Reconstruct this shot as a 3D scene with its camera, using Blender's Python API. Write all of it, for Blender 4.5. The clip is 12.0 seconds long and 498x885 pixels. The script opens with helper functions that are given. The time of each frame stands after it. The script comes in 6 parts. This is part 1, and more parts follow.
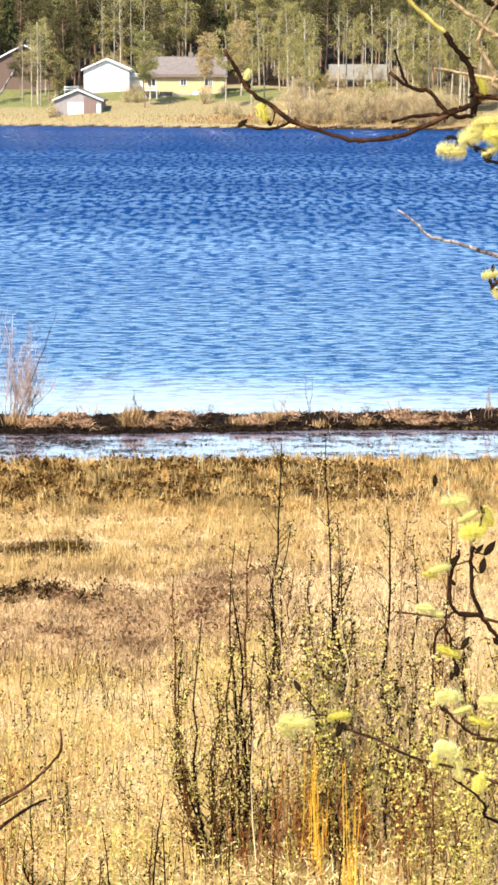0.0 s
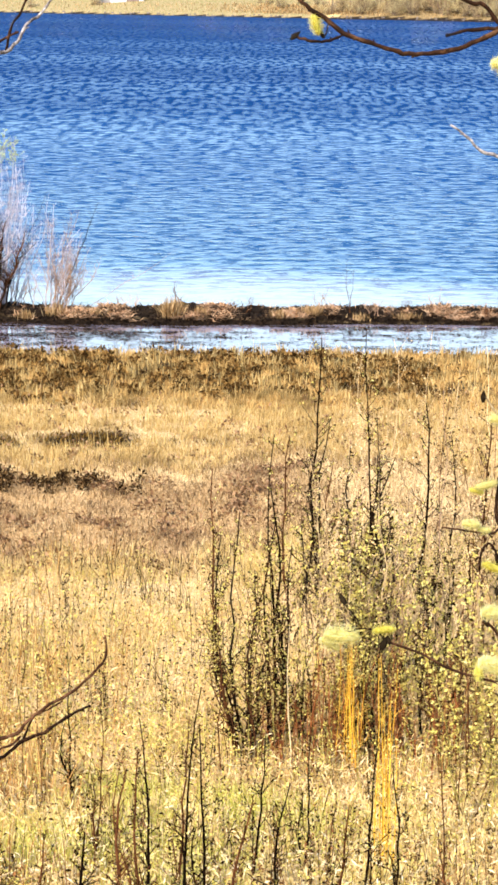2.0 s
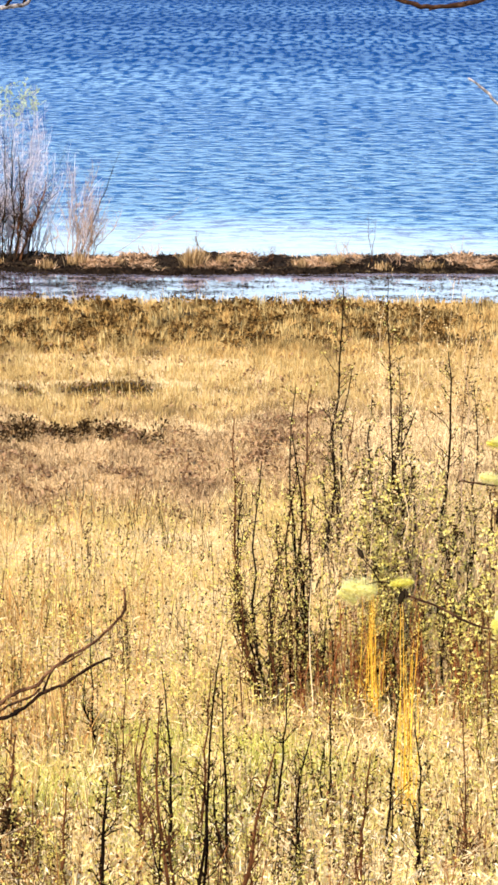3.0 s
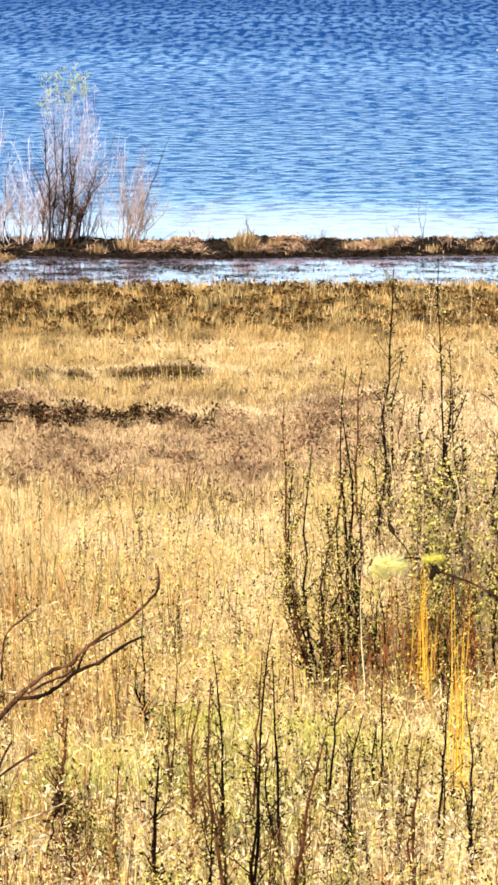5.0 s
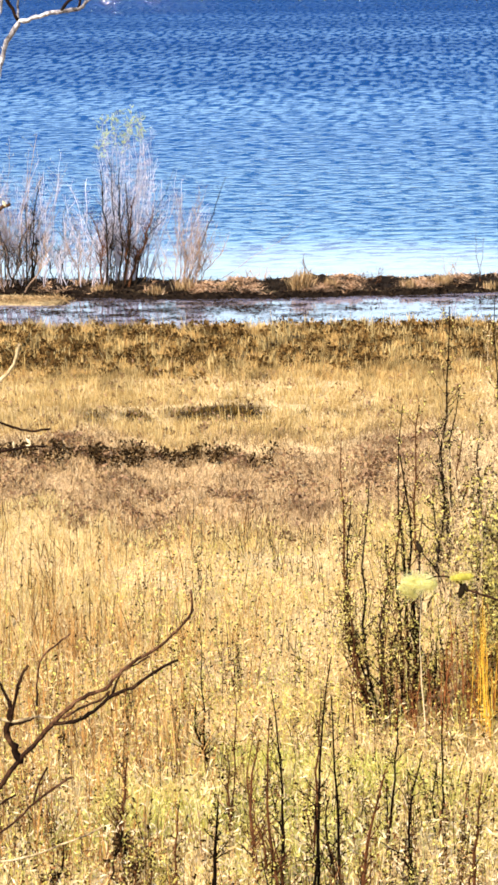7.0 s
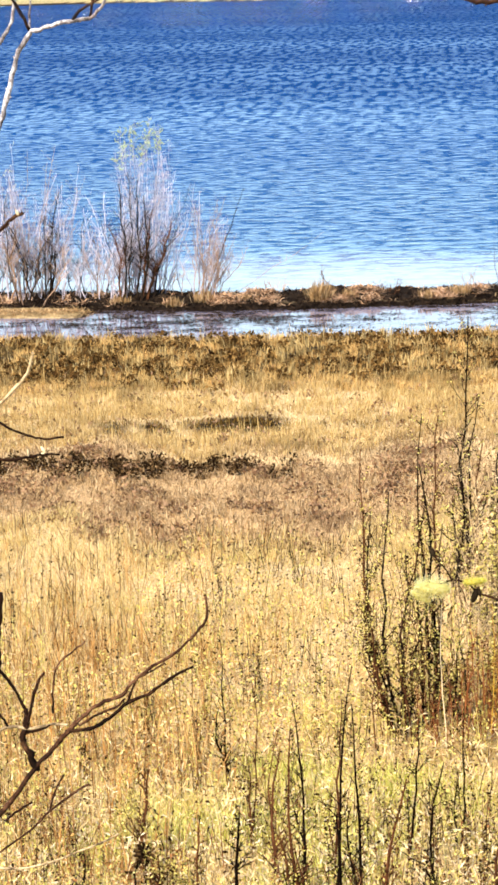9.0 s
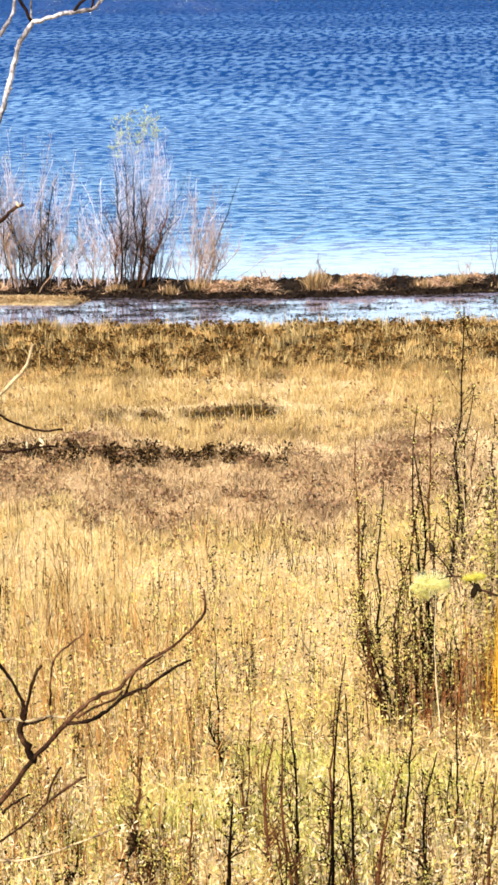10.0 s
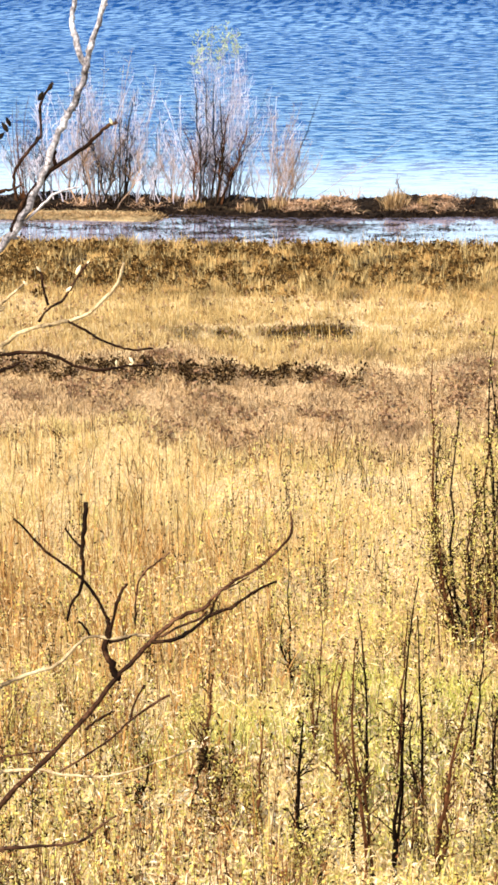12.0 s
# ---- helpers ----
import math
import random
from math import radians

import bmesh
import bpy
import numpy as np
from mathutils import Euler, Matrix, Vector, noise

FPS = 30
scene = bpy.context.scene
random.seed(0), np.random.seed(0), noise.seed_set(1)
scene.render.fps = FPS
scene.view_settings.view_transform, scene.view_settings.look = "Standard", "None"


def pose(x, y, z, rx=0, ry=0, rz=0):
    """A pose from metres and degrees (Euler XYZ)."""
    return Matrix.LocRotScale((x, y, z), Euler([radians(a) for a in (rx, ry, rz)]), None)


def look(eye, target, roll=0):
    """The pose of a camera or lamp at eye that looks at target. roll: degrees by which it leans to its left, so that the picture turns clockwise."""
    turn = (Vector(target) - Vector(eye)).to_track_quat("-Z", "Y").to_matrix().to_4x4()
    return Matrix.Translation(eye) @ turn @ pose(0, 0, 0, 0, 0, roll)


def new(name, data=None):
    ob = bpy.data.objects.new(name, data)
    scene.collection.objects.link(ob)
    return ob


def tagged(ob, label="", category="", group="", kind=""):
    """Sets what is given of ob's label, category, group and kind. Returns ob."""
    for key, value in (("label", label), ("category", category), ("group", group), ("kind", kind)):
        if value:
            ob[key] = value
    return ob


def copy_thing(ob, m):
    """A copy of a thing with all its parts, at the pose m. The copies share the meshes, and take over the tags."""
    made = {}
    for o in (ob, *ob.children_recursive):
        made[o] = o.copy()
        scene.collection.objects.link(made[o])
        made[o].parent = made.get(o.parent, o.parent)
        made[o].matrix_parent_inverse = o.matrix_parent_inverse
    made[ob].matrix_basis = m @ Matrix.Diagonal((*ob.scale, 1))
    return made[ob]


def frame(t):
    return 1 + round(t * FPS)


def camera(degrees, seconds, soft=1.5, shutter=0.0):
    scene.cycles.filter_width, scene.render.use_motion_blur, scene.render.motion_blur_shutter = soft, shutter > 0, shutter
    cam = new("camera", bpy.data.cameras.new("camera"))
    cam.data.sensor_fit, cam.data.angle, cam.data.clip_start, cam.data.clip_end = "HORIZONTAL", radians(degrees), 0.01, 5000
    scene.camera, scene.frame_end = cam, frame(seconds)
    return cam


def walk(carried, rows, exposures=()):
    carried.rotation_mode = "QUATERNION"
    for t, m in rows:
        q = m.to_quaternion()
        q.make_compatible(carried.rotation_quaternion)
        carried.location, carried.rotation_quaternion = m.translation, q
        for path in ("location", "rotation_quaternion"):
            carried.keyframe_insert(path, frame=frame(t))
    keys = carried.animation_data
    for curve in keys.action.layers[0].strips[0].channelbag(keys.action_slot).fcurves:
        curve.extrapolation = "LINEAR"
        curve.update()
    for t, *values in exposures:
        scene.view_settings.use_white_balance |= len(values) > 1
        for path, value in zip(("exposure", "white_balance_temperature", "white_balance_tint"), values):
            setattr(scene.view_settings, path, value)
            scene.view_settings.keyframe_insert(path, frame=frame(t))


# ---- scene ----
# ---------- camera ----------
EYE = 9.5  # above the lake
ROWS = [
    (0.0, 0.0, 0.0, 0.0, 0.000, -8.866, 0.012),
    (0.5, -0.0137, -0.0135, 0.0109, -0.406, -8.824, -0.337),
    (1.0, -0.0096, -0.0055, 0.014, -0.102, -9.245, -0.374),
    (1.5, -0.0106, 0.0053, 0.0122, 0.469, -10.269, -0.486),
    (2.0, -0.0108, 0.0037, 0.025, 1.047, -11.482, -0.501),
    (2.5, -0.0078, -0.0003, 0.0316, 1.336, -12.302, -0.459),
    (4.5, 0.0058, 0.0052, 0.0281, 2.398, -13.036, 0.192),
    (5.0, 0.0208, 0.0107, 0.0196, 2.728, -13.102, 0.268),
    (5.5, 0.0272, 0.0095, 0.0059, 2.978, -12.873, 0.359),
    (6.0, 0.0579, 0.0036, 0.0072, 3.202, -12.568, 0.837),
    (6.5, 0.058, -0.0017, 0.0087, 3.549, -12.287, 1.017),
    (7.0, 0.0608, 0.0013, -0.0021, 4.025, -12.113, 1.189),
    (7.5, 0.0708, -0.0014, -0.0103, 4.401, -12.141, 1.485),
    (9.5, 0.0685, -0.0079, -0.0046, 4.406, -11.764, 1.663),
    (10.0, 0.0631, -0.0004, -0.0014, 4.370, -12.111, 1.268),
    (10.5, 0.0581, 0.0043, 0.0022, 4.591, -12.653, 0.988),
    (11.0, 0.0351, 0.0069, 0.0068, 5.164, -13.301, 0.674),
    (11.5, 0.0225, 0.0067, 0.0018, 5.864, -13.829, 0.438),
    (12.0, 0.0422, 0.0062, 0.0011, 6.347, -14.039, 0.656),
]
cam = camera(12.0, 12.0, 2.9)
walk(cam, [(t, pose(x, y, EYE + z, 90 + pitch, roll, yaw)) for t, x, y, z, yaw, pitch, roll in ROWS], [(0.0, 1.5), (12.0, 1.5)])

# ---------- light ----------
SUN_EL, SUN_AZ = radians(47), radians(215)  # azimuth clockwise from ahead (+y): behind the camera, to its left
world = bpy.data.worlds.new("sky")
scene.world = world
world.use_nodes = True
wn = world.node_tree
sky = wn.nodes.new("ShaderNodeTexSky")
sky.sky_type, sky.sun_disc = "NISHITA", False
sky.sun_elevation, sky.sun_rotation = SUN_EL, SUN_AZ
sky.air_density, sky.dust_density, sky.ozone_density = 1.6, 0.2, 5.5
wn.nodes["Background"].inputs["Strength"].default_value = 0.13
wn.links.new(sky.outputs[0], wn.nodes["Background"].inputs["Color"])
sun = new("sun", bpy.data.lights.new("sun", "SUN"))
sun.data.energy, sun.data.angle, sun.data.color = 5.0, radians(0.5), (1.0, 0.88, 0.72)
to_sun = Vector((math.sin(SUN_AZ) * math.cos(SUN_EL), math.cos(SUN_AZ) * math.cos(SUN_EL), math.sin(SUN_EL)))
sun.matrix_world = look(to_sun * 60, (0, 0, 0))


# ---------- materials ----------
def nodes_of(name):
    m = bpy.data.materials.new(name)
    m.use_nodes = True
    return m, m.node_tree.nodes, m.node_tree.links


def ramp(n, stops):
    r = n.new("ShaderNodeValToRGB")
    e = r.color_ramp.elements
    while len(e) < len(stops):
        e.new(0.5)
    for k, (p, c) in enumerate(stops):
        e[k].position, e[k].color = p, (*c, 1)
    return r


def noise_node(n, l, coord, scale, detail=4, rough=0.6, stretch=None):
    t = n.new("ShaderNodeTexNoise")
    t.inputs["Scale"].default_value, t.inputs["Detail"].default_value, t.inputs["Roughness"].default_value = scale, detail, rough
    if stretch:
        mp = n.new("ShaderNodeMapping")
        mp.inputs["Scale"].default_value = stretch
        l.new(coord, mp.inputs["Vector"])
        coord = mp.outputs[0]
    l.new(coord, t.inputs["Vector"])
    return t


def surface(name, stops, scale=4.0, fine=40.0, rough=0.8, bump=0.3, dist=0.01, metal=0.0, stretch=None, vary=0.25, shine=0.5):
    """A solid surface: a broad stain noise and a fine grain mixed into one ramp, a random shade per object, and a fine relief."""
    m, n, l = nodes_of(name)
    b = n["Principled BSDF"]
    co = n.new("ShaderNodeTexCoord").outputs["Object"]
    a, f = noise_node(n, l, co, scale, stretch=stretch), noise_node(n, l, co, fine, stretch=stretch)
    mix = n.new("ShaderNodeMath")
    mix.operation = "MULTIPLY_ADD"
    l.new(a.outputs[0], mix.inputs[0])
    mix.inputs[1].default_value = 0.65
    half = n.new("ShaderNodeMath")
    half.operation = "MULTIPLY"
    l.new(f.outputs[0], half.inputs[0])
    half.inputs[1].default_value = 0.35
    l.new(half.outputs[0], mix.inputs[2])
    r = ramp(n, stops)
    l.new(mix.outputs[0], r.inputs[0])
    info = n.new("ShaderNodeObjectInfo")
    hs = n.new("ShaderNodeHueSaturation")
    mr = n.new("ShaderNodeMapRange")
    mr.inputs[3].default_value, mr.inputs[4].default_value = 1 - vary, 1 + vary
    l.new(info.outputs["Random"], mr.inputs[0])
    l.new(mr.outputs[0], hs.inputs["Value"])
    l.new(r.outputs[0], hs.inputs["Color"])
    l.new(hs.outputs[0], b.inputs["Base Color"])
    b.inputs["Roughness"].default_value, b.inputs["Metallic"].default_value, b.inputs["Specular IOR Level"].default_value = rough, metal, shine
    if bump:
        bp = n.new("ShaderNodeBump")
        bp.inputs["Strength"].default_value, bp.inputs["Distance"].default_value = bump, dist
        l.new(mix.outputs[0], bp.inputs["Height"])
        l.new(bp.outputs[0], b.inputs["Normal"])
    return m


def leafy(name, stops, patch=None, patch_scale=0.8, through_light=0.35, patch_mix=0.8, lo=0.45, hi=0.62):
    """Thin blades and leaves: a random shade for each, broad patches of a second colour, some light let through."""
    m, n, l = nodes_of(name)
    n.remove(n["Principled BSDF"])
    geo = n.new("ShaderNodeNewGeometry")
    r = ramp(n, stops)
    l.new(geo.outputs["Random Per Island"], r.inputs[0])
    col = r.outputs[0]
    if patch:
        co = n.new("ShaderNodeTexCoord").outputs["Object"]
        t = noise_node(n, l, co, patch_scale, 3, 0.6, (1, 0.7, 0.15))
        mr = n.new("ShaderNodeMapRange")
        mr.inputs[1].default_value, mr.inputs[2].default_value, mr.inputs[4].default_value = lo, hi, patch_mix
        l.new(t.outputs[0], mr.inputs[0])
        mx = n.new("ShaderNodeMix")
        mx.data_type = "RGBA"
        l.new(mr.outputs[0], mx.inputs[0])
        l.new(col, mx.inputs[6])
        mx.inputs[7].default_value = (*patch, 1)
        col = mx.outputs[2]
    d, tr, ms = n.new("ShaderNodeBsdfDiffuse"), n.new("ShaderNodeBsdfTranslucent"), n.new("ShaderNodeMixShader")
    l.new(col, d.inputs[0])
    l.new(col, tr.inputs[0])
    ms.inputs[0].default_value = through_light
    l.new(d.outputs[0], ms.inputs[1])
    l.new(tr.outputs[0], ms.inputs[2])
    l.new(ms.outputs[0], n["Material Output"].inputs[0])
    return m


def ground_material():
    m, n, l = nodes_of("dry thatch and peat")
    b = n["Principled BSDF"]
    b.inputs["Roughness"].default_value, b.inputs["Specular IOR Level"].default_value = 0.95, 0.08
    co = n.new("ShaderNodeTexCoord").outputs["Object"]
    broad, mid, fine = noise_node(n, l, co, 0.35, 5), noise_node(n, l, co, 3.0, 5), noise_node(n, l, co, 30.0, 4, 0.7, (1, 0.4, 1))
    thatch = ramp(n, [(0.3, (0.17, 0.105, 0.045)), (0.5, (0.40, 0.28, 0.13)), (0.7, (0.64, 0.49, 0.28))])
    l.new(fine.outputs[0], thatch.inputs[0])
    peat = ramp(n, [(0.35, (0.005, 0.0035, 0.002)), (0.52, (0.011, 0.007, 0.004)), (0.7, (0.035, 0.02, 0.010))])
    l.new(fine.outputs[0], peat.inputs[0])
    scrub = ramp(n, [(0.3, (0.08, 0.045, 0.02)), (0.5, (0.31, 0.195, 0.09)), (0.7, (0.50, 0.35, 0.18))])
    l.new(fine.outputs[0], scrub.inputs[0])
    field = ramp(n, [(0.35, (0.12, 0.115, 0.04)), (0.5, (0.20, 0.16, 0.078)), (0.65, (0.28, 0.205, 0.125))])
    l.new(mid.outputs[0], field.inputs[0])
    lawn = ramp(n, [(0.35, (0.085, 0.095, 0.03)), (0.65, (0.16, 0.155, 0.06))])
    l.new(mid.outputs[0], lawn.inputs[0])
    sand = ramp(n, [(0.35, (0.44, 0.32, 0.19)), (0.65, (0.70, 0.55, 0.37))])
    l.new(mid.outputs[0], sand.inputs[0])
    col = thatch.outputs[0]
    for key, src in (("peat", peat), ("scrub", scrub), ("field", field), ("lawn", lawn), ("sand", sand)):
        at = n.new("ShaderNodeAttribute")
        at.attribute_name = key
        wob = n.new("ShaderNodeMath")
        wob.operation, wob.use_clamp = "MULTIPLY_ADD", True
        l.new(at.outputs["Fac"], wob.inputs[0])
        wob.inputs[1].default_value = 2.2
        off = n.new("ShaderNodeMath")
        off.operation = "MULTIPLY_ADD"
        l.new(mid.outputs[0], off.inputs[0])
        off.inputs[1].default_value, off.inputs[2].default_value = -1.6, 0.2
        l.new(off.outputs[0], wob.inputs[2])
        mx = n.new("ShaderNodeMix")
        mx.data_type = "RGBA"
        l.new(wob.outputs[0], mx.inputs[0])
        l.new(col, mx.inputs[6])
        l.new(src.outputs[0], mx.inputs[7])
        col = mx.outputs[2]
    l.new(col, b.inputs["Base Color"])
    bp = n.new("ShaderNodeBump")
    bp.inputs["Strength"].default_value, bp.inputs["Distance"].default_value = 0.6, 0.05
    l.new(fine.outputs[0], bp.inputs["Height"])
    l.new(bp.outputs[0], b.inputs["Normal"])
    return m


def water_material():
    m, n, l = nodes_of("wind-ruffled lake water")
    b = n["Principled BSDF"]
    b.inputs["IOR"].default_value, b.inputs["Roughness"].default_value = 1.43, 0.05
    co = n.new("ShaderNodeTexCoord").outputs["Object"]
    at = n.new("ShaderNodeAttribute")
    at.attribute_name = "wind"
    body_and_sheen = ramp(n, [(0.0, (0.15, 0.13, 0.16)), (0.2, (0.002, 0.034, 0.102)), (0.55, (0.0002, 0.024, 0.094)), (1.0, (0.0001, 0.015, 0.070))])  # shallows: pale lilac sky sheen put into the colour, then deep blue
    l.new(body_and_sheen.outputs[0], b.inputs["Base Color"])
    far = n.new("ShaderNodeAttribute")
    far.attribute_name = "fetch"
    chop, rip = noise_node(n, l, co, 2.2, 3, 0.6, (0.8, 1.0, 1)), noise_node(n, l, co, 7.0, 2, 0.5, (0.7, 1, 1))
    near_crests, far_crests = noise_node(n, l, co, 1.0, 3, 0.55, (1.25, 1.7, 1)), noise_node(n, l, co, 1.0, 3, 0.55, (1.6, 0.3, 1))

    def calc(op, u, v, w=None):
        k = n.new("ShaderNodeMath")
        k.operation = op
        for i, q in enumerate((u, v, w)):
            if q is None:
                continue
            if isinstance(q, (int, float)):
                k.inputs[i].default_value = q
            else:
                l.new(q, k.inputs[i])
        return k.outputs[0]
    l.new(calc("MULTIPLY_ADD", far.outputs["Fac"], 0.5, calc("MULTIPLY", at.outputs["Fac"], 0.5)), body_and_sheen.inputs[0])
    sep = n.new("ShaderNodeSeparateXYZ")  # the faces that show at a low angle lean towards the near shore
    l.new(co, sep.inputs[0])
    fine = calc("MULTIPLY_ADD", rip.outputs[0], 0.15, chop.outputs[0])
    close = calc("SUBTRACT", 1.0, far.outputs["Fac"])
    near_h = calc("MULTIPLY", near_crests.outputs[0], close)
    far_h = calc("MULTIPLY", far_crests.outputs[0], calc("MULTIPLY", far.outputs["Fac"], 1.2))
    spread = calc("SQRT", calc("ADD", calc("MULTIPLY", close, close), calc("MULTIPLY", far.outputs["Fac"], far.outputs["Fac"])), 0)
    height = calc("ADD", calc("ADD", calc("MULTIPLY", sep.outputs["Y"], calc("MULTIPLY_ADD", sep.outputs["Y"], 0.0027, 0.55)), calc("MULTIPLY", fine, 0.2)), calc("MULTIPLY", calc("ADD", near_h, far_h), 0.9))
    bp = n.new("ShaderNodeBump")
    bp.inputs["Distance"].default_value = 0.16
    both = calc("ADD", near_h, calc("MULTIPLY", far_crests.outputs[0], far.outputs["Fac"]))
    dash = calc("ADD", calc("DIVIDE", calc("SUBTRACT", both, 0.5), spread), 0.5)
    ruffle = ramp(n, [(0.40, (0.22, 0.22, 0.22)), (0.48, (0.27, 0.27, 0.27)), (0.52, (0.35, 0.35, 0.35)), (0.545, (0.9, 0.9, 0.9)), (0.61, (1.0, 1.0, 1.0))])  # light and dark dashes: smoother and steeper facets
    l.new(dash, ruffle.inputs[0])
    l.new(calc("MULTIPLY", at.outputs["Fac"], calc("MULTIPLY", ruffle.outputs[0], 2.9)), bp.inputs["Strength"])
    l.new(height, bp.inputs["Height"])
    l.new(bp.outputs[0], b.inputs["Normal"])
    return m


GROUND, WATER = ground_material(), water_material()
BARK_DARK = surface("dark willow bark", [(0.3, (0.004, 0.0025, 0.0015)), (0.55, (0.016, 0.010, 0.006)), (0.75, (0.06, 0.038, 0.025))], 12, 90, 0.9, 0.4, 0.004, shine=0.04)
BARK_BROWN = surface("red-brown bark", [(0.3, (0.020, 0.008, 0.004)), (0.55, (0.072, 0.028, 0.011)), (0.75, (0.20, 0.09, 0.038))], 14, 90, 0.9, 0.4, 0.003, shine=0.03)
BARK_GREEN = surface("yellow-green willow bark", [(0.34, (0.05, 0.04, 0.01)), (0.5, (0.24, 0.19, 0.03)), (0.68, (0.42, 0.36, 0.09))], 14, 110, 0.75, 0.3, 0.002)
BARK_GREY = surface("grey-lilac twig bark", [(0.3, (0.16, 0.135, 0.15)), (0.5, (0.38, 0.33, 0.36)), (0.7, (0.62, 0.56, 0.60))], 3, 40, 0.85, 0.2, 0.003, shine=0.15)
BARK_PINK = surface("brown dry twig bark", [(0.3, (0.10, 0.055, 0.03)), (0.5, (0.24, 0.145, 0.09)), (0.7, (0.42, 0.30, 0.22))], 3, 40, 0.85, 0.2, 0.003, shine=0.15)
BARK_ORANGE = surface("orange osier bark", [(0.3, (0.34, 0.16, 0.01)), (0.5, (0.60, 0.32, 0.02)), (0.7, (0.78, 0.50, 0.06))], 8, 60, 0.6, 0.2, 0.002)
STRAW = surface("bleached straw stalk", [(0.3, (0.36, 0.27, 0.14)), (0.6, (0.56, 0.44, 0.26)), (0.8, (0.7, 0.58, 0.4))], 8, 60, 0.7, 0.2, 0.002)
PALE_TWIG = surface("bleached herb stem", [(0.3, (0.26, 0.17, 0.08)), (0.5, (0.50, 0.36, 0.19)), (0.7, (0.68, 0.53, 0.32))], 5, 60, 0.85, 0.2, 0.002, shine=0.15)
BIRCH = surface("birch bark", [(0.36, (0.10, 0.082, 0.058)), (0.5, (0.27, 0.23, 0.17)), (0.7, (0.46, 0.41, 0.32))], 1.6, 9, 0.8, 0.2, 0.01)
ALDER_LEAF = leafy("dull green alder leaves", [(0.0, (0.12, 0.12, 0.045)), (0.6, (0.23, 0.225, 0.085)), (1.0, (0.38, 0.345, 0.15))], (0.34, 0.28, 0.10), 0.12, 0.4, 0.4, 0.5, 0.62)
GOLD_LEAF = leafy("golden brown young leaves", [(0.0, (0.26, 0.19, 0.085)), (0.6, (0.40, 0.30, 0.14)), (1.0, (0.54, 0.42, 0.21))], through_light=0.4)
PINE_BARK = surface("pine bark", [(0.3, (0.08, 0.05, 0.035)), (0.6, (0.22, 0.14, 0.09)), (0.8, (0.34, 0.22, 0.14))], 1.2, 8, 0.9, 0.4, 0.02)
CATKIN_PALE = leafy("pale willow fluff", [(0.0, (0.64, 0.60, 0.22)), (0.5, (0.85, 0.81, 0.44)), (1.0, (0.92, 0.90, 0.68))], through_light=0.6)
# the cream of sunlit branches is put into this bark colour
BARK_TAN_LIT = surface("tan sunlit bark", [(0.38, (0.04, 0.026, 0.014)), (0.50, (0.22, 0.155, 0.08)), (0.66, (0.44, 0.34, 0.20))], 35, 240, 0.85, 0.8, 0.002, shine=0.15)
CATKIN = leafy("yellow willow pollen", [(0.0, (0.60, 0.54, 0.08)), (0.5, (0.80, 0.75, 0.20)), (1.0, (0.88, 0.85, 0.48))], through_light=0.5)
BUD = surface("dark bud scales", [(0.3, (0.004, 0.0025, 0.0015)), (0.7, (0.018, 0.012, 0.006))], 60, 300, 0.8, 0.3, 0.001, shine=0.02)
LEAF = leafy("fresh yellow-green leaves", [(0.0, (0.28, 0.21, 0.06)), (0.3, (0.50, 0.42, 0.10)), (0.75, (0.70, 0.59, 0.165)), (1.0, (0.80, 0.70, 0.28))], through_light=0.5)
SPRIG = leafy("pale green willow sprigs", [(0.0, (0.30, 0.34, 0.10)), (0.6, (0.50, 0.53, 0.20)), (1.0, (0.68, 0.68, 0.36))], through_light=0.5)
DARK_CLOD = leafy("dark sodden sedge", [(0.0, (0.030, 0.014, 0.005)), (0.5, (0.082, 0.042, 0.013)), (1.0, (0.20, 0.112, 0.034))], through_light=0.3)
SCRUB_CLOD = leafy("brown dead leaves", [(0.0, (0.07, 0.036, 0.018)), (0.5, (0.18, 0.098, 0.05)), (1.0, (0.34, 0.21, 0.12))])
LEAF_DARK = leafy("withered dark leaves", [(0.0, (0.008, 0.0045, 0.002)), (0.55, (0.028, 0.016, 0.007)), (1.0, (0.13, 0.075, 0.03))])
GRASS_PALE = leafy("pale dry grass", [(0.0, (0.26, 0.16, 0.06)), (0.10, (0.40, 0.26, 0.10)), (0.35, (0.50, 0.36, 0.14)), (0.8, (0.64, 0.49, 0.225)), (1.0, (0.74, 0.60, 0.33))], (0.48, 0.37, 0.11), 0.5, 0.4, 0.4, 0.48, 0.64)
BANK_GRASS = leafy("cream dry bank grass", [(0.0, (0.40, 0.27, 0.10)), (0.3, (0.74, 0.56, 0.24)), (0.8, (0.87, 0.71, 0.37)), (1.0, (0.90, 0.80, 0.52))], (0.60, 0.53, 0.11), 0.5, 0.45, 0.5, 0.5, 0.64)
GRASS_GOLD = leafy("golden dry meadow grass", [(0.0, (0.22, 0.135, 0.045)), (0.5, (0.46, 0.315, 0.12)), (1.0, (0.61, 0.455, 0.21))], (0.20, 0.13, 0.05), 0.7, 0.35, 0.6, 0.5, 0.64)
SEDGE = leafy("rusty shore sedge", [(0.0, (0.20, 0.10, 0.034)), (0.5, (0.50, 0.30, 0.10)), (1.0, (0.68, 0.46, 0.18))], (0.07, 0.044, 0.016), 1.3, 0.3, 0.85, 0.5, 0.58)
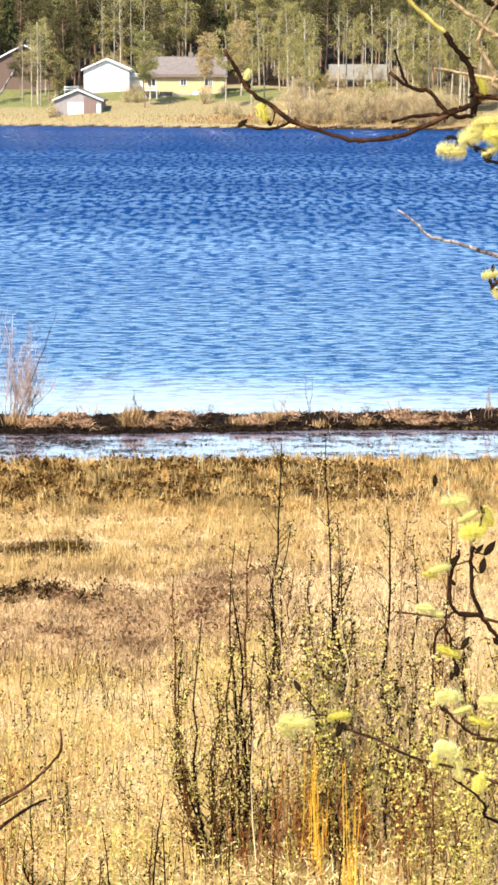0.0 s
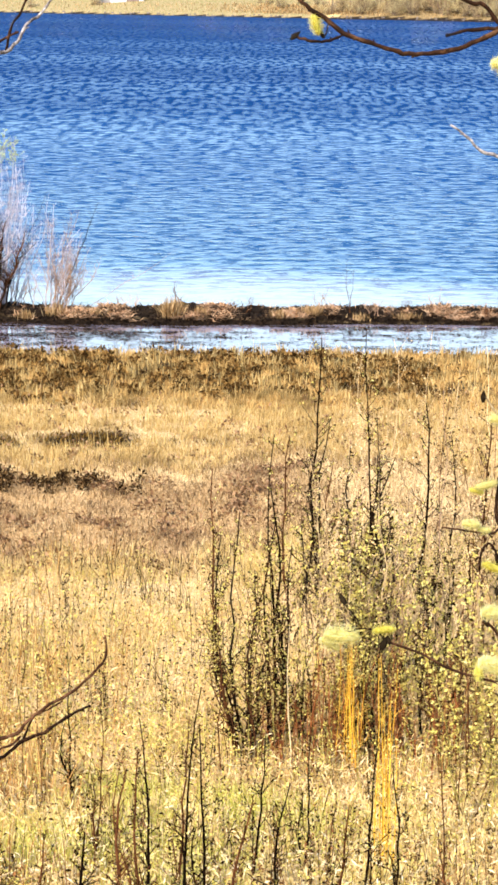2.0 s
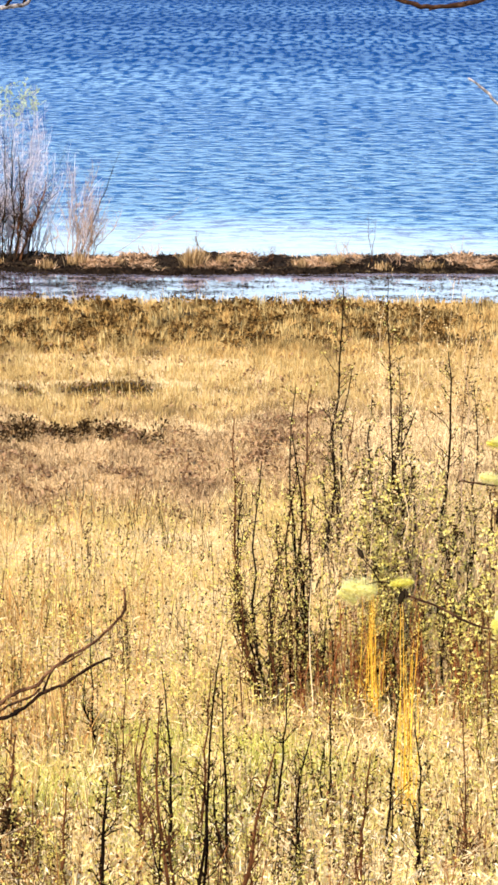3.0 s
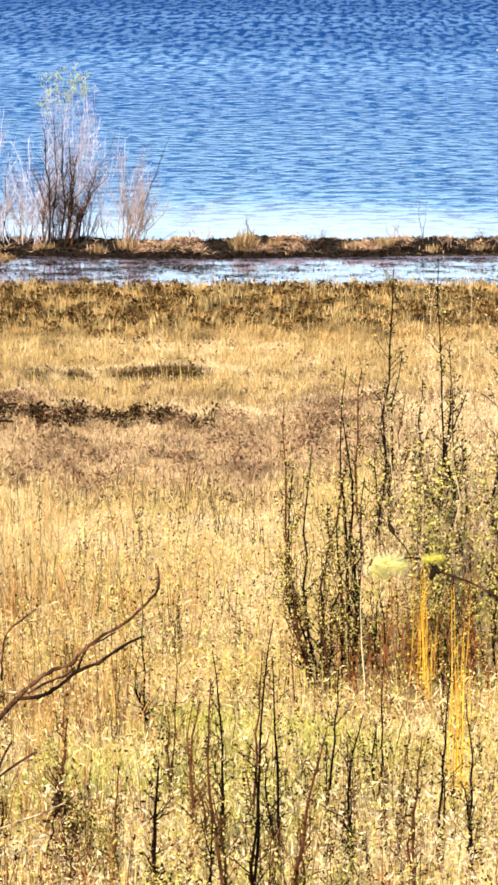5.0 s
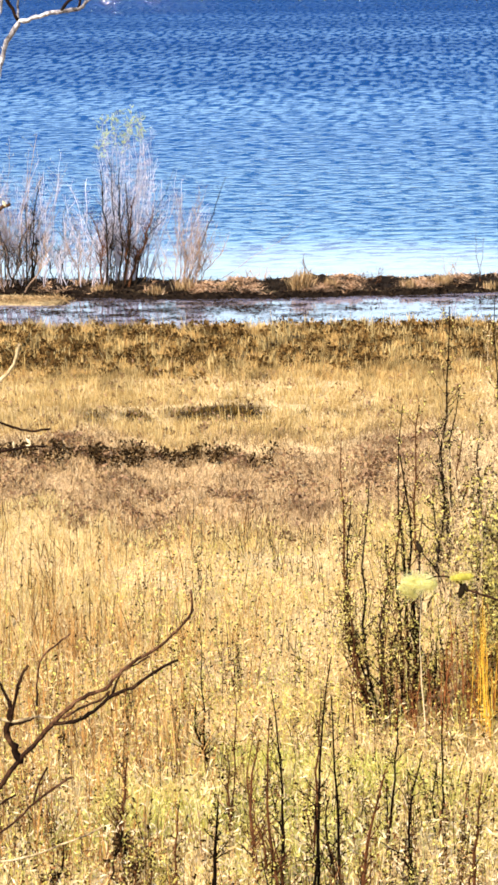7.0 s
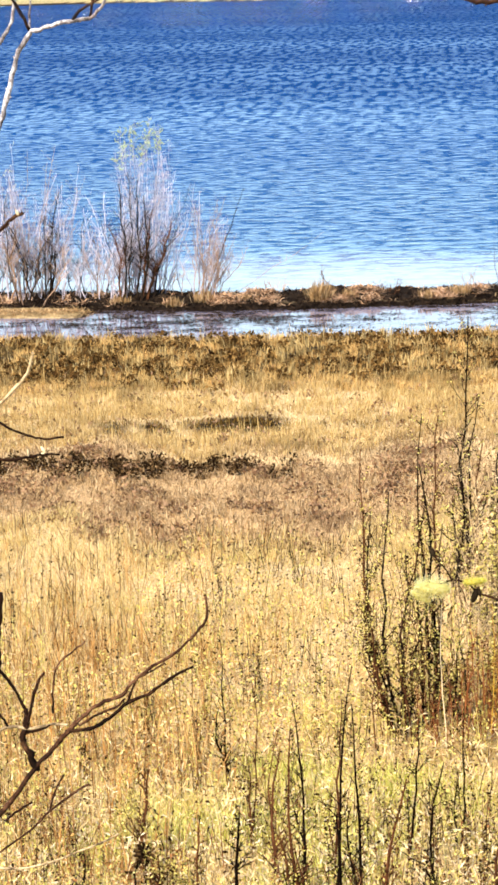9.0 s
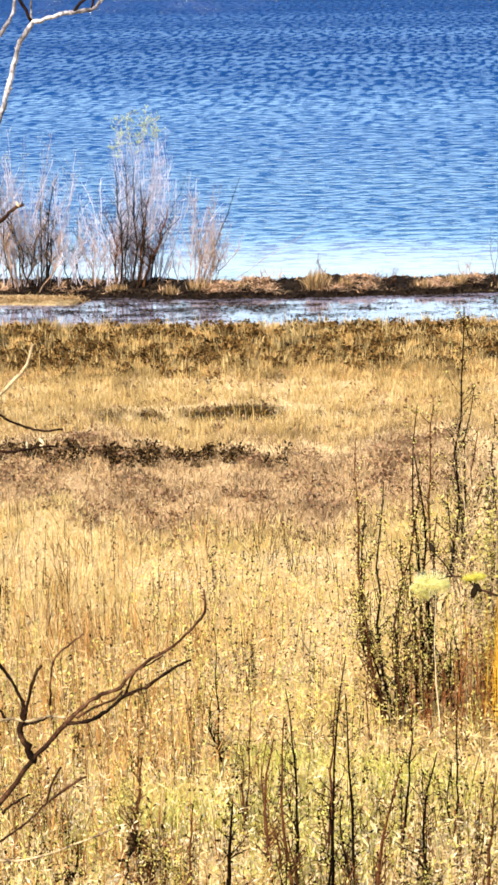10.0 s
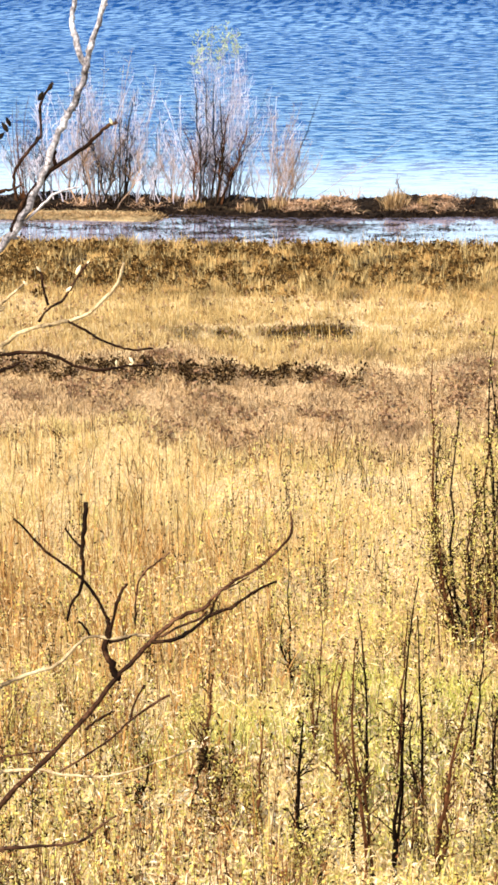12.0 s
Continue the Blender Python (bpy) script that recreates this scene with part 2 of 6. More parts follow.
SCRUB = leafy("brown dead scrub", [(0.0, (0.085, 0.048, 0.022)), (0.4, (0.28, 0.175, 0.08)), (0.8, (0.43, 0.295, 0.145)), (1.0, (0.56, 0.42, 0.24))], (0.12, 0.07, 0.04), 0.7, 0.3, 0.6, 0.5, 0.62)
RED_STALK = leafy("red-brown stalks", [(0.0, (0.022, 0.010, 0.006)), (0.5, (0.10, 0.042, 0.018)), (1.0, (0.28, 0.13, 0.05))])
AMBER = leafy("amber-brown stalks", [(0.0, (0.10, 0.045, 0.015)), (0.5, (0.34, 0.17, 0.05)), (1.0, (0.60, 0.36, 0.13))])
FRESH = leafy("fresh green grass blades", [(0.0, (0.28, 0.27, 0.035)), (0.6, (0.50, 0.49, 0.095)), (1.0, (0.66, 0.62, 0.21))])
DARK_SEDGE = leafy("wet dark sedge", [(0.0, (0.03, 0.016, 0.004)), (0.5, (0.105, 0.058, 0.014)), (1.0, (0.28, 0.165, 0.045))])
STRAW_BITS = leafy("broken straw", [(0.0, (0.36, 0.22, 0.09)), (0.5, (0.62, 0.45, 0.22)), (1.0, (0.76, 0.62, 0.38))])
CREAM = leafy("bleached flattened straw", [(0.0, (0.50, 0.37, 0.19)), (0.5, (0.74, 0.60, 0.37)), (1.0, (0.86, 0.74, 0.52))])
BARK_BLACK = surface("near-black wet bark", [(0.3, (0.002, 0.0012, 0.0006)), (0.55, (0.007, 0.0038, 0.002)), (0.75, (0.03, 0.016, 0.008))], 12, 90, 0.95, 0.4, 0.004, shine=0.02)
# brown bark darkened so its colour carries the shade of the undersides
NEAR_DARK = surface("cracked shaded brown-black bark", [(0.38, (0.004, 0.002, 0.001)), (0.55, (0.014, 0.006, 0.003)), (0.70, (0.08, 0.038, 0.017))], 35, 260, 0.9, 0.8, 0.002, shine=0.05)
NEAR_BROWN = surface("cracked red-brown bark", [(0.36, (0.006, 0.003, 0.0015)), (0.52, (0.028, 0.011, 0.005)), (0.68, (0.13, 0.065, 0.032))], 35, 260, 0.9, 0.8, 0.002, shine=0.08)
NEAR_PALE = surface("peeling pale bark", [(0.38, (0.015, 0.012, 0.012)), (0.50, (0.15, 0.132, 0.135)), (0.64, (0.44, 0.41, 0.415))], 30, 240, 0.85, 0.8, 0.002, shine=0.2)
BARK_RUST = surface("rust-red osier bark", [(0.3, (0.06, 0.018, 0.006)), (0.5, (0.16, 0.052, 0.015)), (0.7, (0.30, 0.125, 0.038))], 8, 60, 0.7, 0.2, 0.002, shine=0.15)
REED = leafy("tan reed litter", [(0.0, (0.20, 0.10, 0.05)), (0.5, (0.46, 0.28, 0.16)), (1.0, (0.62, 0.43, 0.28))], (0.05, 0.028, 0.018), 2.5, 0.3, 0.9, 0.54, 0.6)
FIELD_GRASS = leafy("far field grass", [(0.0, (0.12, 0.105, 0.04)), (0.5, (0.22, 0.175, 0.085)), (1.0, (0.34, 0.255, 0.15))], (0.17, 0.19, 0.05), 0.09, 0.3, 0.85, 0.47, 0.58)
REED_TUFT = leafy("tan tussock grass", [(0.0, (0.10, 0.052, 0.02)), (0.5, (0.34, 0.21, 0.09)), (1.0, (0.58, 0.40, 0.21))])
WRACK = leafy("black rotting reed wrack", [(0.0, (0.004, 0.003, 0.0025)), (0.6, (0.012, 0.008, 0.006)), (1.0, (0.05, 0.03, 0.018))], through_light=0.1)
# the dark second colour paints shaded gaps between the needle clumps
NEEDLES = leafy("pine needles", [(0.0, (0.026, 0.025, 0.009)), (0.5, (0.068, 0.062, 0.025)), (1.0, (0.17, 0.145, 0.068))], (0.020, 0.019, 0.008), 0.5, 0.3, 0.7, 0.5, 0.62)
SPRUCE = leafy("spruce needles", [(0.0, (0.03, 0.042, 0.016)), (1.0, (0.10, 0.115, 0.045))], through_light=0.2)
# dark patches in the leaf colour stand for shade inside the crowns
SPRING = leafy("young birch leaves", [(0.0, (0.15, 0.132, 0.045)), (0.6, (0.36, 0.315, 0.115)), (1.0, (0.58, 0.50, 0.22))], (0.06, 0.053, 0.024), 0.4, 0.45, 0.75, 0.5, 0.6)
BARE = leafy("bare olive-brown twigs", [(0.0, (0.34, 0.27, 0.14)), (0.6, (0.53, 0.43, 0.23)), (1.0, (0.66, 0.56, 0.32))], (0.46, 0.32, 0.22), 0.06, 0.45, 0.5, 0.45, 0.6)


def boards(name, c):
    m, n, l = nodes_of(name)
    b = n["Principled BSDF"]
    b.inputs["Roughness"].default_value = 0.7
    co = n.new("ShaderNodeTexCoord").outputs["Object"]
    t = noise_node(n, l, co, 1.5, 5, 0.6, (1, 1, 0.3))
    r = ramp(n, [(0.3, tuple(v * 0.82 for v in c)), (0.7, c)])
    l.new(t.outputs[0], r.inputs[0])
    l.new(r.outputs[0], b.inputs["Base Color"])
    return m


WHITE_BOARD, YELLOW_BOARD, GREY_BOARD, RED_BOARD = boards("white boards", (0.60, 0.59, 0.61)), boards("yellow boards", (0.47, 0.365, 0.195)), boards("weathered grey boards", (0.24, 0.21, 0.205)), boards("red-brown boards", (0.10, 0.06, 0.045))
BROWN_BOARD = boards("red-brown weathered boards", (0.17, 0.11, 0.092))
PALE_WALL = boards("pale plaster", (0.26, 0.245, 0.22))
ROOF_TILE = surface("grey-brown roof tiles", [(0.3, (0.10, 0.085, 0.078)), (0.7, (0.17, 0.145, 0.132))], 1.5, 10, 0.9, 0.4, 0.03, shine=0.2)
ROOF_GREY = surface("weathered grey roofing", [(0.3, (0.10, 0.095, 0.085)), (0.7, (0.17, 0.16, 0.14))], 1.5, 10, 0.95, 0.2, 0.01, shine=0.1)
ROOF_WHITE = surface("pale metal roofing", [(0.3, (0.5, 0.5, 0.5)), (0.7, (0.7, 0.7, 0.7))], 1.5, 10, 0.5, 0.2, 0.01)
DARK_GLASS = surface("window glass", [(0.3, (0.015, 0.018, 0.02)), (0.7, (0.04, 0.045, 0.05))], 2, 8, 0.08, 0)
STONE = surface("shore stone", [(0.3, (0.05, 0.042, 0.038)), (0.6, (0.13, 0.10, 0.09)), (0.8, (0.30, 0.24, 0.21))], 2, 14, 0.9, 0.5, 0.02)


# ---------- mesh helpers ----------
class Shape:
    """Gathers vertices and faces for one mesh."""

    def __init__(self):
        self.v, self.f = [], []

    def tube(self, pts, r0, r1, sides=6, radii=None):
        pts = [Vector(p) for p in pts]
        base, k = len(self.v), len(pts)
        for i, p in enumerate(pts):
            d = (pts[min(i + 1, k - 1)] - pts[max(i - 1, 0)]).normalized()
            a = d.cross(Vector((0, 1, 0.1)))
            a = a.normalized() if a.length > 1e-4 else Vector((1, 0, 0))
            b = d.cross(a)
            r = radii[i] if radii else r0 + (r1 - r0) * i / (k - 1)
            for s in range(sides):
                w = 2 * math.pi * s / sides
                self.v.append(p + a * (r * math.cos(w)) + b * (r * math.sin(w)))
        for i in range(k - 1):
            for s in range(sides):
                q = base + i * sides
                self.f.append((q + s, q + (s + 1) % sides, q + sides + (s + 1) % sides, q + sides + s))
        self.f.append(tuple(range(base + (k - 1) * sides, base + k * sides)))
        self.f.append(tuple(reversed(range(base, base + sides))))

    def leaf(self, p, along, across, bend=0.0):
        base = len(self.v)
        p, along, across = Vector(p), Vector(along), Vector(across)
        up = along.cross(across).normalized() * bend
        self.v += [p, p + along * 0.5 + across * 0.5 + up, p + along, p + along * 0.5 - across * 0.5 + up]
        self.f.append((base, base + 1, base + 2, base + 3))

    def box(self, x0, x1, y0, y1, z0, z1):
        base = len(self.v)
        self.v += [Vector(c) for c in ((x0, y0, z0), (x1, y0, z0), (x1, y1, z0), (x0, y1, z0), (x0, y0, z1), (x1, y0, z1), (x1, y1, z1), (x0, y1, z1))]
        self.f += [tuple(base + i for i in q) for q in ((3, 2, 1, 0), (4, 5, 6, 7), (0, 1, 5, 4), (1, 2, 6, 5), (2, 3, 7, 6), (3, 0, 4, 7))]

    def poly(self, pts, thick):
        """A flat outline in x, z, extruded along y by thick = (y0, y1)."""
        base, k = len(self.v), len(pts)
        self.v += [Vector((x, thick[0], z)) for x, z in pts] + [Vector((x, thick[1], z)) for x, z in pts]
        self.f += [tuple(range(base, base + k)), tuple(reversed(range(base + k, base + 2 * k)))]
        self.f += [(base + (i + 1) % k, base + i, base + k + i, base + k + (i + 1) % k) for i in range(k)]

    def mesh(self, name, material, smooth=False):
        me = bpy.data.meshes.new(name)
        me.from_pydata([tuple(v) for v in self.v], [], self.f)
        me.materials.append(material)
        if smooth:
            me.polygons.foreach_set("use_smooth", [True] * len(me.polygons))
        return me


def part(name, shape, material, parent, label="", smooth=False, kind=""):
    ob = new(name, shape.mesh(name, material, smooth))
    ob.parent = parent
    return tagged(ob, label, kind=kind)


def thing(name, where, label, category, group="", kind=""):
    ob = new(name)
    ob.empty_display_size = 0.2
    ob.matrix_world = Matrix.Translation(where)
    return tagged(ob, label, category, group, kind)


rng = random.Random(7)
nrng = np.random.default_rng(11)


def wander(a, b, n, sway, r=rng):
    """A line from a to b in n steps that strays by up to sway."""
    a, b = Vector(a), Vector(b)
    out = []
    off = Vector((0, 0, 0))
    for i in range(n + 1):
        t = i / n
        if 0 < i < n:
            off += Vector((r.uniform(-1, 1), r.uniform(-1, 1), r.uniform(-0.3, 0.3))) * sway
        out.append(a.lerp(b, t) + off * (1 - abs(2 * t - 1) ** 2))
    return out


def smooth_line(pts, per=4):
    """Catmull-Rom through the points."""
    pts = [Vector(p) for p in pts]
    out = []
    for i in range(len(pts) - 1):
        p0, p1, p2, p3 = pts[max(i - 1, 0)], pts[i], pts[i + 1], pts[min(i + 2, len(pts) - 1)]
        for k in range(per):
            t = k / per
            out.append(0.5 * (2 * p1 + (p2 - p0) * t + (2 * p0 - 5 * p1 + 4 * p2 - p3) * t * t + (3 * p1 - p0 - 3 * p2 + p3) * t ** 3))
    return out + [pts[-1]]


# ---------- ground and water ----------
NEAR_Y = [-3000, -10, 1, 3, 6, 12, 17, 22, 27, 50, 57.5, 58.3, 62.3, 62.95, 64, 65.0, 66.0, 70, 200, 300]
NEAR_Z = [9, 8.2, 7.9, 6.8, 5.4, 2.9, 1.3, 0.6, 0.3, 0.18, 0.07, -0.10, -0.14, 0.06, 0.2, 0.15, -0.12, -0.8, -6, -6]
FAR_Y = [300, 400, 416, 418.5, 425, 432, 440, 448, 455, 470, 500, 560, 700, 1000, 4500]
FAR_Z = [-6, -1, -0.03, 0.6, 2.0, 2.9, 4.0, 5.1, 6.2, 6.9, 9.5, 19, 48, 80, 85]


def ripple(x, y, s):
    return np.sin(x * 1.7 * s + 1.3 * np.sin(y * 1.1 * s)) * 0.5 + np.sin(y * 2.3 * s + 1.7 * np.sin(x * 0.9 * s + 2)) * 0.5


def height(x, y):
    """The ground's height: the bank under the camera, the meadow, the pool, the spit, the lake bed, the far shore."""
    x, y = np.asarray(x, float), np.asarray(y, float)
    far = y + 0.45 * (np.clip(x, -70, 70) + 4)
    bend = y - 0.35 * np.sin(x * 0.35) * np.clip((y - 50) / 8, 0, 1) * np.clip((70 - y) / 4, 0, 1)
    z = np.where(y < 300, np.interp(bend, NEAR_Y, NEAR_Z), np.interp(far, FAR_Y, FAR_Z))
    land = np.clip((y - 14) / 8, 0, 1) * np.clip((58 - y) / 4, 0, 1)
    z = z + land * (0.05 * ripple(x, y, 0.9) + 0.03 * ripple(x, y, 2.7))
    spit = np.exp(-((bend - 64) / 1.1) ** 2)
    z = z + spit * (0.10 * ripple(x, y, 1.3) + 0.06 * ripple(x + 3, y, 3.7) + 0.04 * ripple(x, y + 5, 8.0))
    tongue = np.exp(-((bend - 62.0) / 0.7) ** 4) * np.clip((-8.9 - x) / 0.7, 0, 1)
    z = z + tongue * 0.23
    bank_far = np.clip((far - 440) / 100, 0, 1) * (y > 300)
    return z + bank_far * 0.8 * ripple(x, y, 0.05)


def spaced(parts):
    out = []
    for a, b, s in parts:
        out += list(np.arange(a, b, s))
    return np.array(out + [parts[-1][1]])


gx = np.r_[-np.geomspace(3000, 70, 12), spaced([(-66, -20, 2.5), (-20, 12, 0.25), (12, 66, 2.5)]), np.geomspace(70, 3000, 12)]
gy = np.r_[[-3000, -800, -200, -60], spaced([(-30, 10, 1.0), (10, 56, 0.3), (56, 68, 0.12), (68, 90, 2), (90, 380, 20), (380, 470, 1.5), (470, 620, 6), (620, 4500, 250)])]
GX, GY = np.meshgrid(gx, gy)
GZ = height(GX, GY)
nx, ny = len(gx), len(gy)
me = bpy.data.meshes.new("ground")
idx = np.arange(nx * ny).reshape(ny, nx)
quads = np.stack([idx[:-1, :-1], idx[:-1, 1:], idx[1:, 1:], idx[1:, :-1]], -1).reshape(-1, 4)
me.vertices.add(nx * ny)
me.vertices.foreach_set("co", np.stack([GX, GY, GZ], -1).ravel())
me.loops.add(quads.size)
me.loops.foreach_set("vertex_index", quads.ravel().astype(np.int32))
me.polygons.add(len(quads))
me.polygons.foreach_set("loop_start", np.arange(0, quads.size, 4, dtype=np.int32))
me.polygons.foreach_set("use_smooth", np.ones(len(quads), bool))
me.update()


def warp(x, y):
    """How far the zones of the meadow wander towards or away from the shore."""
    return (0.9 * np.sin(x * 0.8 + 1) + 0.5 * np.sin(x * 2.1 + 2) + 0.3 * np.sin(x * 4.7)) * np.clip((y - 30) / 4, 0, 1) * np.clip((50 - y) / 4, 0, 1)


def hollow(x, y):
    """The wet, nearly bare hollows in the meadow, 0 to 1."""
    a = np.exp(-(((x + 3.88) / 0.95) ** 4 + ((y - 45.85) / 0.85) ** 4))
    b = 0.85 * np.exp(-(((x + 5.7) / 1.35) ** 4 + ((y - 45.8) / 0.75) ** 4)) * np.clip(0.72 + 0.4 * np.sin(7.1 * x + 2 * y), 0, 1)
    c = 0.6 * np.exp(-(((x + 2.0) / 1.0) ** 4 + ((y - 45.8) / 0.6) ** 4)) * np.clip(0.5 + 0.5 * np.sin(8.3 * x + y), 0, 1)
    return np.maximum(np.maximum(a, b), c)


def pale_spots(x, y):
    """Spots where bleached flattened straw lies bare."""
    g = np.zeros_like(np.asarray(x, float))
    for cx, cy, rx, ry in ((-0.5, 24.1, 0.5, 0.9), (-1.5, 25.6, 0.8, 0.8), (-0.9, 21.0, 0.35, 0.7), (-2.6, 28.5, 1.0, 1.0), (-1.2, 31.0, 1.1, 1.0), (0.1, 20.6, 0.3, 0.5), (-3.4, 33.0, 1.2, 1.0), (-1.9, 34.5, 1.3, 0.8), (-4.2, 26.0, 0.7, 0.8)):
        g = np.maximum(g, np.exp(-(((x - cx) / rx) ** 2 + ((y - cy) / ry) ** 2)))
    return g


def band(v, a, b, soft):
    return np.clip((v - a) / soft, 0, 1) * np.clip((b - v) / soft, 0, 1)


FARC = GY + 0.45 * (np.clip(GX, -70, 70) + 4)
# the near-black peat tone also covers the rising ground beyond FARC 468
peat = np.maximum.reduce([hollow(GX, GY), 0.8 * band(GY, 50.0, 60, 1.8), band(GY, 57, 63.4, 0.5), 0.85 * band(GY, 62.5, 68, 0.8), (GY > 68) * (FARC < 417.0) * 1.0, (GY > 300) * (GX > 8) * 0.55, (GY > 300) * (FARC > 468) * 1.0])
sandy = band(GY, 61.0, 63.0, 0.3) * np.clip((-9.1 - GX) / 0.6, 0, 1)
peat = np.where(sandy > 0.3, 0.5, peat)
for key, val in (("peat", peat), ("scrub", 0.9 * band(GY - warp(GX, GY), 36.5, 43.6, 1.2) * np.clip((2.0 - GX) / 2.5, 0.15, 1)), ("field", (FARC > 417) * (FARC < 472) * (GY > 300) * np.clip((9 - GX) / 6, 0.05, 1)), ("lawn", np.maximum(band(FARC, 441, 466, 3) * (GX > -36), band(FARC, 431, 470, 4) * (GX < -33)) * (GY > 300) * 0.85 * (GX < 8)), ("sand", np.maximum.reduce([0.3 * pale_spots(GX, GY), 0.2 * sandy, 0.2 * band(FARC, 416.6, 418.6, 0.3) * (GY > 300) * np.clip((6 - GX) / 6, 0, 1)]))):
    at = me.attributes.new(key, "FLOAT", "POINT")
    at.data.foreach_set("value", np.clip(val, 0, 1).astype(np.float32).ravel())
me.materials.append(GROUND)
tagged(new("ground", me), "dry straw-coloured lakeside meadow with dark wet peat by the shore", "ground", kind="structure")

def grid_mesh(name, xs, ys, z_of, material, attrs):
    X, Y = np.meshgrid(xs, ys)
    Z = z_of(X, Y)
    nx, ny = len(xs), len(ys)
    idx = np.arange(nx * ny).reshape(ny, nx)
    q = np.stack([idx[:-1, :-1], idx[:-1, 1:], idx[1:, 1:], idx[1:, :-1]], -1).reshape(-1, 4)
    me = bpy.data.meshes.new(name)
    me.vertices.add(nx * ny)
    me.vertices.foreach_set("co", np.stack([X, Y, Z], -1).ravel())
    me.loops.add(q.size)
    me.loops.foreach_set("vertex_index", q.ravel().astype(np.int32))
    me.polygons.add(len(q))
    me.polygons.foreach_set("loop_start", np.arange(0, q.size, 4, dtype=np.int32))
    me.polygons.foreach_set("use_smooth", np.ones(len(q), bool))
    me.update()
    for key, f in attrs:
        at = me.attributes.new(key, "FLOAT", "POINT")
        at.data.foreach_set("value", f(X, Y).astype(np.float32).ravel())
    me.materials.append(material)
    return me


WAVES = []  # length, direction, phase, height: a short-crested chop
for k in range(40):
    w = 0.7 * 1.03 ** k
    WAVES.append((w, nrng.normal(0, 0.75), nrng.uniform(0, 6.28), 0.0018 * w ** 0.6))


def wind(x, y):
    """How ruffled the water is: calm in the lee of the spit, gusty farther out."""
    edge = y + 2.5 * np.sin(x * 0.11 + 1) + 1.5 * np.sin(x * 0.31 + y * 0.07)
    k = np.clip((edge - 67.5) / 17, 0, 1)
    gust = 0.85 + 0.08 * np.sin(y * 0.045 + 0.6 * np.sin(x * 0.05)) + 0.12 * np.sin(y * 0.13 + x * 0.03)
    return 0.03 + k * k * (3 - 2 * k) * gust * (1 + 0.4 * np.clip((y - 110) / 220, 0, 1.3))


def wave_height(x, y):
    z = np.zeros_like(x)
    for w, a, p, amp in WAVES:
        k = 2 * np.pi / w
        fade = np.clip((w * 190 - y) / 60, 0, 1)
        z += fade * amp * np.sin(k * (x * np.sin(a) + y * np.cos(a)) + p)
    return z * wind(x, y)


def fetch(x, y):
    return np.clip((y - 90) / 110, 0, 1)


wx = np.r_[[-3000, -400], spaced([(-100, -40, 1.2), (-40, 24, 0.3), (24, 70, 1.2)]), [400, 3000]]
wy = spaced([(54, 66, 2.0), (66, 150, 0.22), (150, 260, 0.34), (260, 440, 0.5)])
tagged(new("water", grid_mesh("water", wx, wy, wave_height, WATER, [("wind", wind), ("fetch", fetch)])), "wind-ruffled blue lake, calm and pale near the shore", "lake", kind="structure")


# ---------- grass ----------
def blades(name, x, y, h, w, lean, material, label, droop=0.3, category="grass", z=None, sink=0.02):
    """One object of many grass blades, each a bent tapering strip."""
    k = len(x)
    z = height(x, y) - sink if z is None else z
    ang, face = nrng.uniform(0, 2 * np.pi, k), nrng.uniform(0, 2 * np.pi, k)
    tilt = np.abs(nrng.normal(0, lean, k)) if lean < 1.1 else np.clip(nrng.normal(1.3, 0.28, k), 0, 1.62) if lean < 2 else nrng.normal(1.53, 0.04, k)
    dx, dy = np.cos(ang) * np.sin(tilt), np.sin(ang) * np.sin(tilt) * 0.8
    dz = np.cos(tilt)
    wx, wy = np.cos(face) * w / 2, np.sin(face) * w / 2
    P = np.stack([x, y, z], -1)
    D = np.stack([dx, dy, dz], -1) * h[:, None]
    W = np.stack([wx, wy, 0 * wx], -1)
    bend = np.stack([dx, dy, -np.abs(dz) * 0.4], -1) * (h * droop * nrng.uniform(0, 1.6, k))[:, None]
    V = np.stack([P - W, P + W, P + D * 0.55 - W * 0.8, P + D * 0.55 + W * 0.8, P + D + bend], 1).reshape(-1, 3)
    o = (np.arange(k) * 5)[:, None]
    L = np.concatenate([o + [0, 1, 3, 2], o + [2, 3, 4]], 1).astype(np.int32).ravel()
    me = bpy.data.meshes.new(name)
    me.vertices.add(len(V))
    me.vertices.foreach_set("co", V.ravel())
    me.loops.add(len(L))
    me.loops.foreach_set("vertex_index", L)
    me.polygons.add(2 * k)
    me.polygons.foreach_set("loop_start", (np.arange(k)[:, None] * 7 + [0, 4]).astype(np.int32).ravel())
    me.update()
    me.materials.append(material)
    return tagged(new(name, me), label, category, kind="stuff")


def scatter(n, y0, y1):
    """Points in the strip of land that lies between y0 and y1, thicker towards the near edge."""
    y = nrng.uniform(y0, y1, n)
    lo, hi = -0.235 * y - 1.2, 0.125 * y + 1.2
    return lo + (hi - lo) * nrng.uniform(0, 1, n), y


def clumped(n, y0, y1, clumps, spread):
    cx, cy = scatter(clumps, y0, y1)
    pick = nrng.integers(0, clumps, n)
    size = nrng.uniform(0.5, 1.5, clumps)[pick]
    return cx[pick] + nrng.normal(0, spread, n) * size, cy[pick] + nrng.normal(0, spread, n) * size


